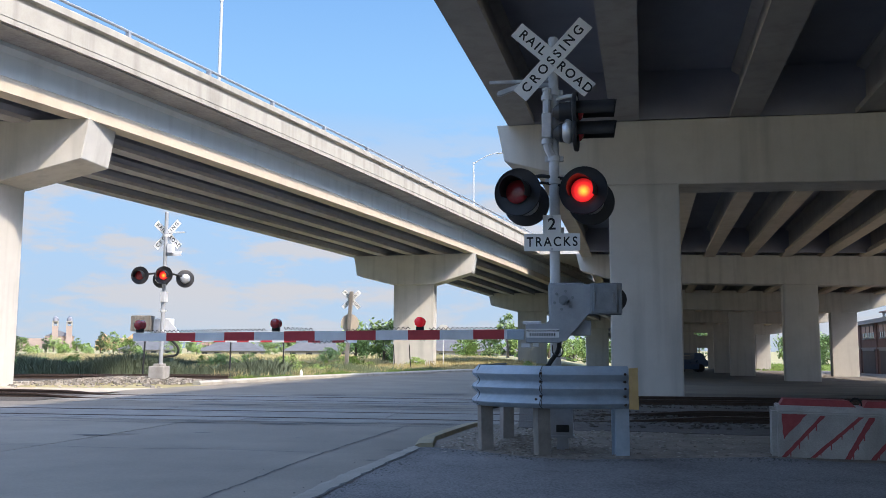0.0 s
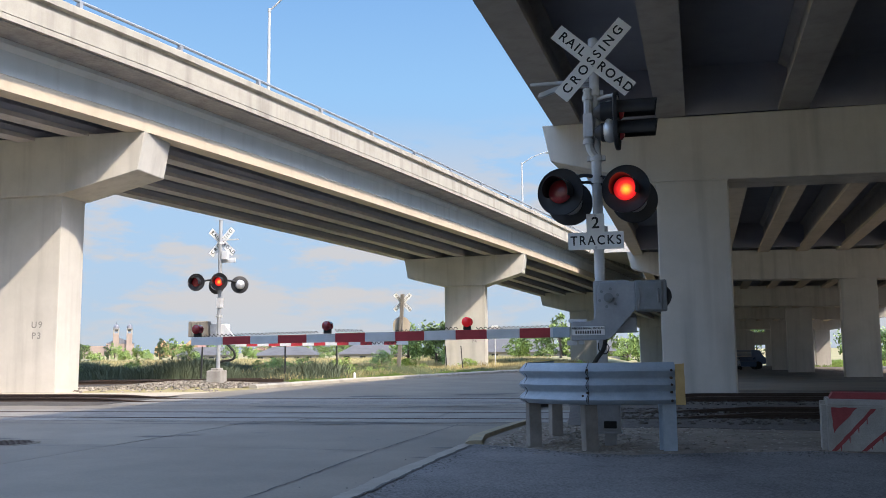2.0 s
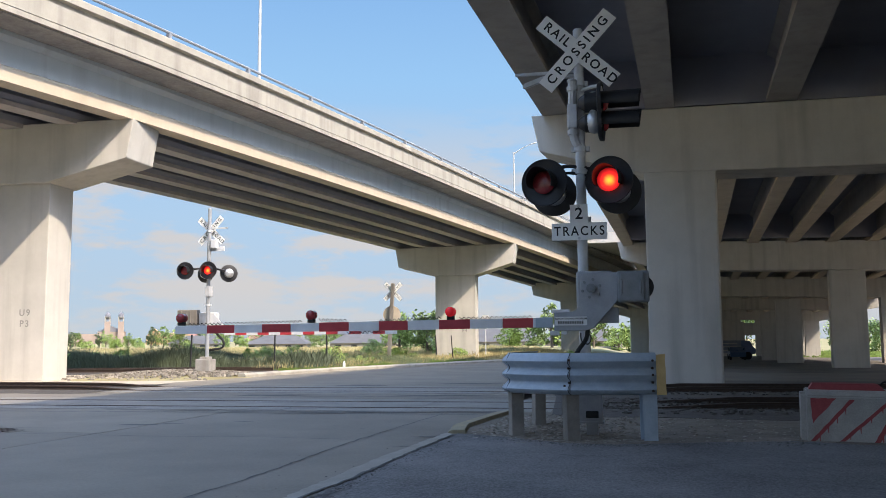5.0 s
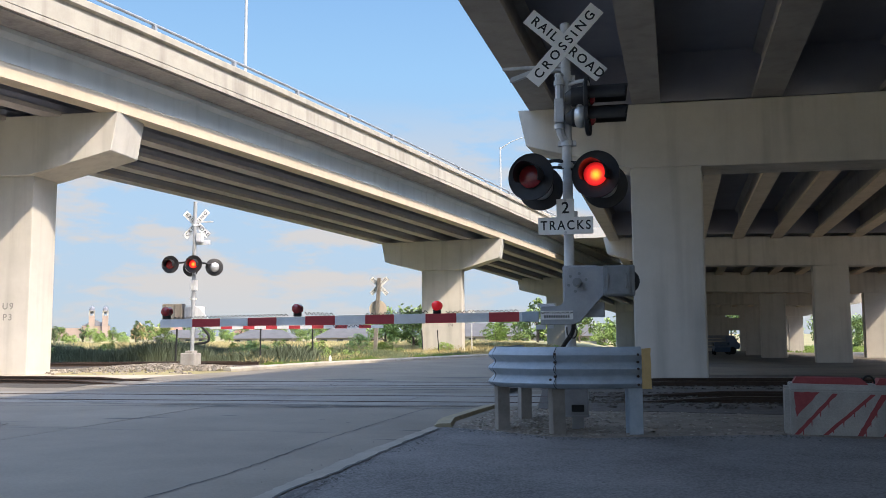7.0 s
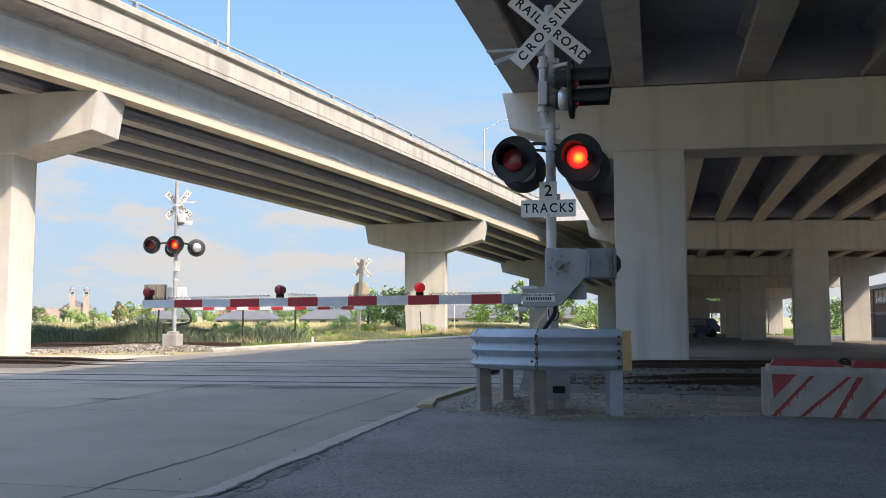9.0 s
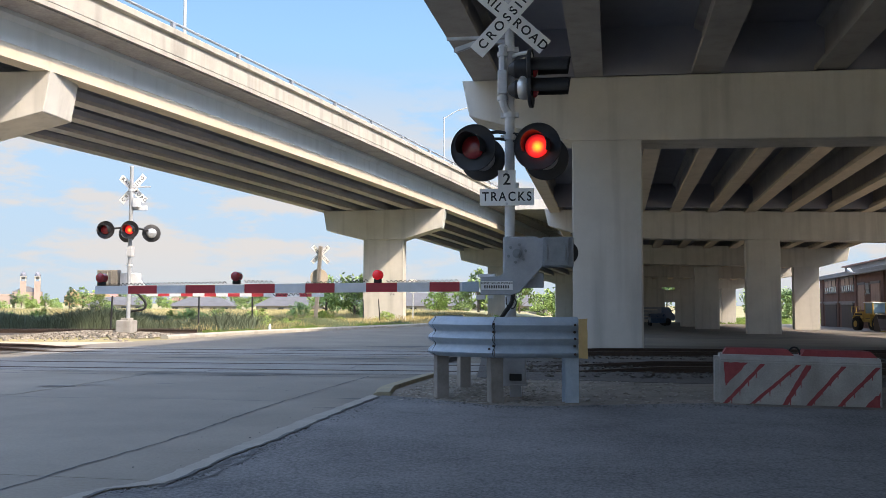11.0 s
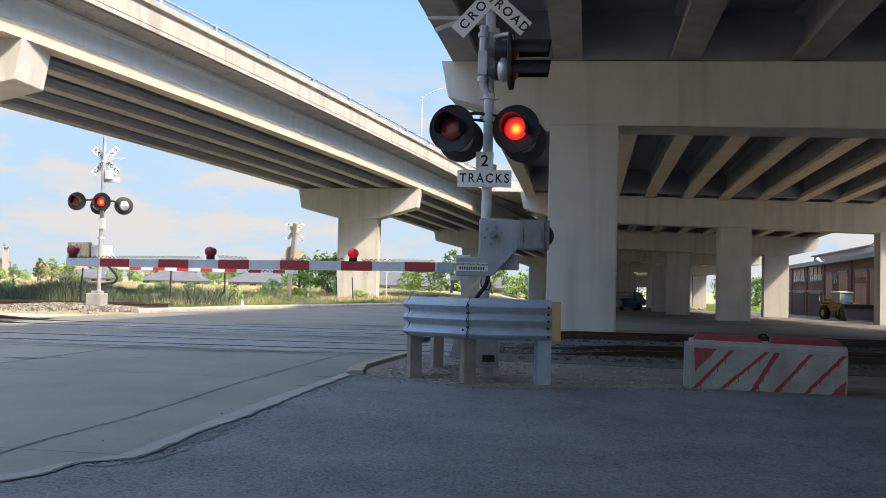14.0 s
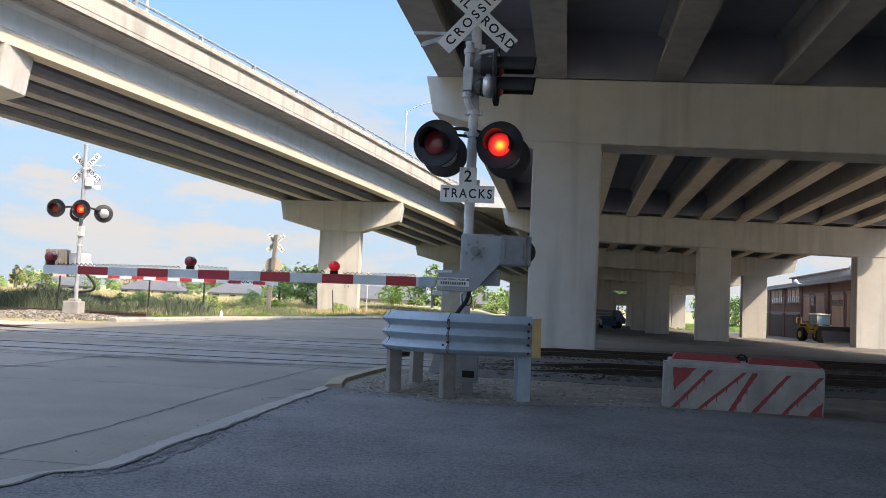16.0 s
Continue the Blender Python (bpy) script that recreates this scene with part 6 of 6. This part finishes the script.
for x0, x1, z0, z1, mt, nm in ((4.1, 6.0, 4.1, 5.4, DARKGLASS, "window"), (6.5, 8.4, 4.1, 5.4, DARKGLASS, "window"), (8.9, 10.9, 4.1, 5.4, DARKGLASS, "window"), (14.4, 16.2, 4.1, 5.4, DARKGLASS, "window"), (16.7, 18.5, 4.1, 5.4, DARKGLASS, "window"), (19.0, 20.7, 4.1, 5.4, DARKGLASS, "window"), (26.6, 27.9, 3.8, 4.5, DARKGLASS, "window"), (23.1, 25.9, 2.2, 4.6, PANEL, "door_panel"), (28.8, 32.3, 2.2, 4.6, PANEL, "door_panel"), (35.2, 39.2, 0.2, 4.6, PANEL, "door_panel"), (40.4, 44.0, 0.2, 4.6, PANEL, "door_panel"), (47.0, 51.0, 0.2, 4.6, PANEL, "door_panel"), (3.8, 11.0, 0.0, 2.7, SHUTTER, "roller_door"), (14.1, 20.3, 0.0, 2.7, SHUTTER, "roller_door")):
    leaf = part(nm, box(bmesh.new(), x0, x1, -0.05, 0.1, z0, z1), mt, works)
    part("lintel", box(bmesh.new(), x0 - 0.15, x1 + 0.15, -0.12, 0.05, z1, z1 + 0.22), CORNICE, works)
    if nm == "window":
        part("sill", box(bmesh.new(), x0 - 0.1, x1 + 0.1, -0.14, 0.05, z0 - 0.14, z0), CORNICE, works)
        bm = bmesh.new()
        box(bm, (x0 + x1) / 2 - 0.06, (x0 + x1) / 2 + 0.06, -0.09, -0.05, z0, z1)
        box(bm, x0, x1, -0.085, -0.05, z0 + 0.45 * (z1 - z0), z1)
        part("sash", bm, PANEL if x1 - x0 > 1.5 else SIDING, leaf, "pale boarded upper sash")
    if nm == "door_panel":
        n = int((x1 - x0) / 0.7)
        for k in range(n):
            a = x0 + (x1 - x0) * k / n
            part("board", box(bmesh.new(), a + 0.04, a + (x1 - x0) / n - 0.04, -0.075, -0.05, z0 + 0.05, z1 - 0.05), PANEL, leaf)
        if 35 < x0 < 40:
            for k in range(4):
                part("window", box(bmesh.new(), x0 + 0.15 + 0.95 * k, x0 + 0.95 + 0.95 * k, -0.1, -0.07, 3.65, 4.15), DARKGLASS, leaf)
for x in (2.5, 12.5, 22.0, 33.8, 45.5):
    part("pilaster", box(bmesh.new(), x - 0.3, x + 0.3, -0.14, 0.02, -0.5, 5.64), BRICK, works)
bm = bmesh.new()
rod(bm, (22.6, -0.5, 5.9), (22.6, 0.1, 5.8), 0.05, 0.05, 8)
rod(bm, (21.6, -0.6, 6.15), (22.6, -0.5, 5.9), 0.22, 0.1, 12)
part("wall_lamp", bm, SIGNWHITE, works, "white lamp on a short arm", True)

YEL = material("loader_yellow", (0.38, 0.25, 0.05), (0.52, 0.36, 0.09), 0.5, scale=2, fine=20, bump=0.05, streak=0.4, dirt=(0.2, 0.14, 0.06))
CABGLASS = material("cab_glass", (0.16, 0.27, 0.36), (0.24, 0.36, 0.46), 0.12, scale=2, bump=0, spec=0.7)
loader = thing("wheel_loader", "yellow wheel loader with wide dark bucket", "wheel loader", pose(32.75, 63.6, -0.63, 0, 0, 3) @ Matrix.Scale(0.6, 4))
bm = bmesh.new()
prism(bm, [(0.4, 1.0), (4.2, 1.1), (4.3, 1.7), (3.9, 2.25), (1.8, 2.35), (1.6, 2.1), (0.4, 2.0)], -0.85, 0.85, pose(0, 0, 0, 0, 0, 90))
bmesh.ops.bevel(bm, geom=list(bm.edges), offset=0.06, segments=2, affect="EDGES")
part("rear_body", bm, YEL, loader)
part("grille", box(bmesh.new(), -0.7, 0.7, 4.2, 4.32, 1.2, 1.9, bevel=0.03), BLACK, loader)
for x in (-0.88, 0.88):
    part("engine_vent", box(bmesh.new(), x - 0.02, x + 0.02, 2.2, 3.7, 1.5, 2.1), BLACK, loader)
    for y0 in (-1.5, 2.9):
        bm = bmesh.new()
        prism(bm, [(y0 - 1.0, 1.45), (y0 - 0.7, 1.78), (y0 + 0.7, 1.78), (y0 + 1.0, 1.45), (y0 + 1.0, 1.52), (y0 + 0.75, 1.86), (y0 - 0.75, 1.86), (y0 - 1.0, 1.52)], x - 0.3, x + 0.3, pose(0, 0, 0, 0, 0, 90))
        part("mudguard", bm, YEL, loader)
    for k in range(3):
        part("step", box(bmesh.new(), x * 1.25 - 0.2, x * 1.25 + 0.2, 0.4, 0.75, 0.6 + 0.45 * k, 0.66 + 0.45 * k), BLACK, loader)
for x in (-0.35, 0.35):
    part("lift_cylinder", rod(bmesh.new(), (x, -0.6, 1.2), (x, -2.8, 1.25), 0.09, 0.07, 10), SILVER, loader)
    part("headlamp", rod(bmesh.new(), (2 * x, -0.75, 2.05), (2 * x, -0.6, 2.05), 0.12, 0.12, 12), SIGNWHITE, loader)
part("front_frame", box(bmesh.new(), -0.7, 0.7, -2.2, 0.4, 0.8, 1.7, bevel=0.1), YEL, loader)
cabp = part("cab", box(bmesh.new(), -0.8, 0.8, -0.1, 1.6, 2.1, 3.35, bevel=0.08), CABGLASS, loader, "blue tinted glass cab")
part("cab_roof", box(bmesh.new(), -0.95, 0.95, -0.25, 1.75, 3.35, 3.5, bevel=0.05), SIGNWHITE, loader)
for x in (-0.8, 0.8):
    for y in (-0.1, 1.6):
        part("cab_post", box(bmesh.new(), x - 0.06, x + 0.06, y - 0.06, y + 0.06, 2.1, 3.38), YEL, loader)
for x in (-1.15, 1.15):
    part("railing", box(bmesh.new(), x - 0.04, x + 0.04, 1.9, 4.1, 2.85, 2.93), YEL, loader)
    for y in (1.95, 3.0, 4.05):
        part("railing_post", box(bmesh.new(), x - 0.03, x + 0.03, y - 0.03, y + 0.03, 2.2, 2.9), YEL, loader)
part("exhaust", rod(bmesh.new(), (0.4, 2.6, 2.2), (0.4, 2.6, 3.2), 0.08, 0.08, 10), BLACK, loader)
for x in (-1.05, 1.05):
    for y in (-1.5, 2.9):
        w = new("wheel")
        w.parent = loader
        w.matrix_local = pose(x, y, 0.82)
        part("tyre", rod(bmesh.new(), (-0.3, 0, 0), (0.3, 0, 0), 0.82, 0.82, 26), RUBBER, w, "", True)
        part("rim", rod(bmesh.new(), (-0.32, 0, 0), (0.32, 0, 0), 0.4, 0.4, 18), YEL, w)
for x in (-0.5, 0.5):
    bm = bmesh.new()
    prism(bm, [(-1.0, 1.75), (-1.0, 2.1), (-3.2, 1.1), (-3.2, 0.8)], -0.1, 0.1, pose(x, 0, 0, 0, 0, 90))
    part("lift_arm", bm, YEL, loader)
bm = bmesh.new()
prism(bm, [(-3.1, 0.1), (-4.4, 0.05), (-4.4, 0.14), (-3.3, 0.3), (-3.15, 1.5), (-3.6, 2.0), (-3.5, 2.05), (-3.0, 1.7), (-2.95, 0.6)], -2.4, 2.4, pose(0, 0, 0, 0, 0, 90))
for x in (-2.4, 2.36):
    prism(bm, [(-3.1, 0.1), (-4.4, 0.06), (-3.6, 2.0), (-3.0, 1.7)], x, x + 0.04, pose(0, 0, 0, 0, 0, 90))
bucket = part("bucket", bm, SHUTTER, loader, "wide dark steel bucket")
part("cutting_edge", box(bmesh.new(), -2.42, 2.42, -4.46, -4.38, 0.03, 0.16), YEL, bucket, "worn yellow cutting edge")

# ---- parked cars deep under the viaduct ----
CARBLUE = material("car_blue", (0.05, 0.1, 0.2), (0.08, 0.15, 0.28), 0.3, scale=1, bump=0, spec=0.6)
car = thing("parked_car", "dark blue parked car under the viaduct", "car", pose(27.2, 104, -1.24, 0, 0, 80), "parked cars")
bm = bmesh.new()
prism(bm, [(-2.2, 0.35), (2.2, 0.35), (2.25, 0.75), (1.3, 0.95), (0.7, 1.42), (-1.1, 1.45), (-1.8, 0.98), (-2.25, 0.9)], -0.85, 0.85)
bmesh.ops.bevel(bm, geom=list(bm.edges), offset=0.06, segments=2, affect="EDGES")
part("body", bm, CARBLUE, car, "", True)
bm = bmesh.new()
prism(bm, [(1.1, 0.98), (0.66, 1.36), (-1.05, 1.38), (-1.55, 1.0)], -0.87, 0.87)
part("window", bm, DARKGLASS, car)
for x in (-1.35, 1.4):
    for y in (-0.78, 0.78):
        w = part("wheel", rod(bmesh.new(), (x, y - 0.11, 0.33), (x, y + 0.11, 0.33), 0.33, 0.33, 20), RUBBER, car, "", True)
truck = thing("flatbed_truck", "grey stake-sided truck parked under the viaduct", "truck", pose(25.6, 108, -1.3, 0, 0, 0))
bm = bmesh.new()
prism(bm, [(3.0, 0.6), (4.6, 0.6), (4.65, 1.3), (4.3, 1.45), (4.0, 2.2), (3.0, 2.25)], -1.0, 1.0)
bmesh.ops.bevel(bm, geom=list(bm.edges), offset=0.06, segments=2, affect="EDGES")
part("cab", bm, CARBLUE, truck, "blue truck cab")
part("bed", box(bmesh.new(), -3.2, 2.9, -1.1, 1.1, 0.8, 0.98, bevel=0.02), RAILGREY, truck)
for side in (-1.1, 1.06):
    for z in (1.15, 1.55, 1.95):
        part("side_board", box(bmesh.new(), -3.2, 2.9, side, side + 0.04, z, z + 0.3), RAILGREY, truck)
for x in (-2.4, -1.4, 3.7):
    for y in (-0.95, 0.95):
        part("wheel", rod(bmesh.new(), (x, y - 0.14, 0.45), (x, y + 0.14, 0.45), 0.45, 0.45, 20), RUBBER, truck, "", True)
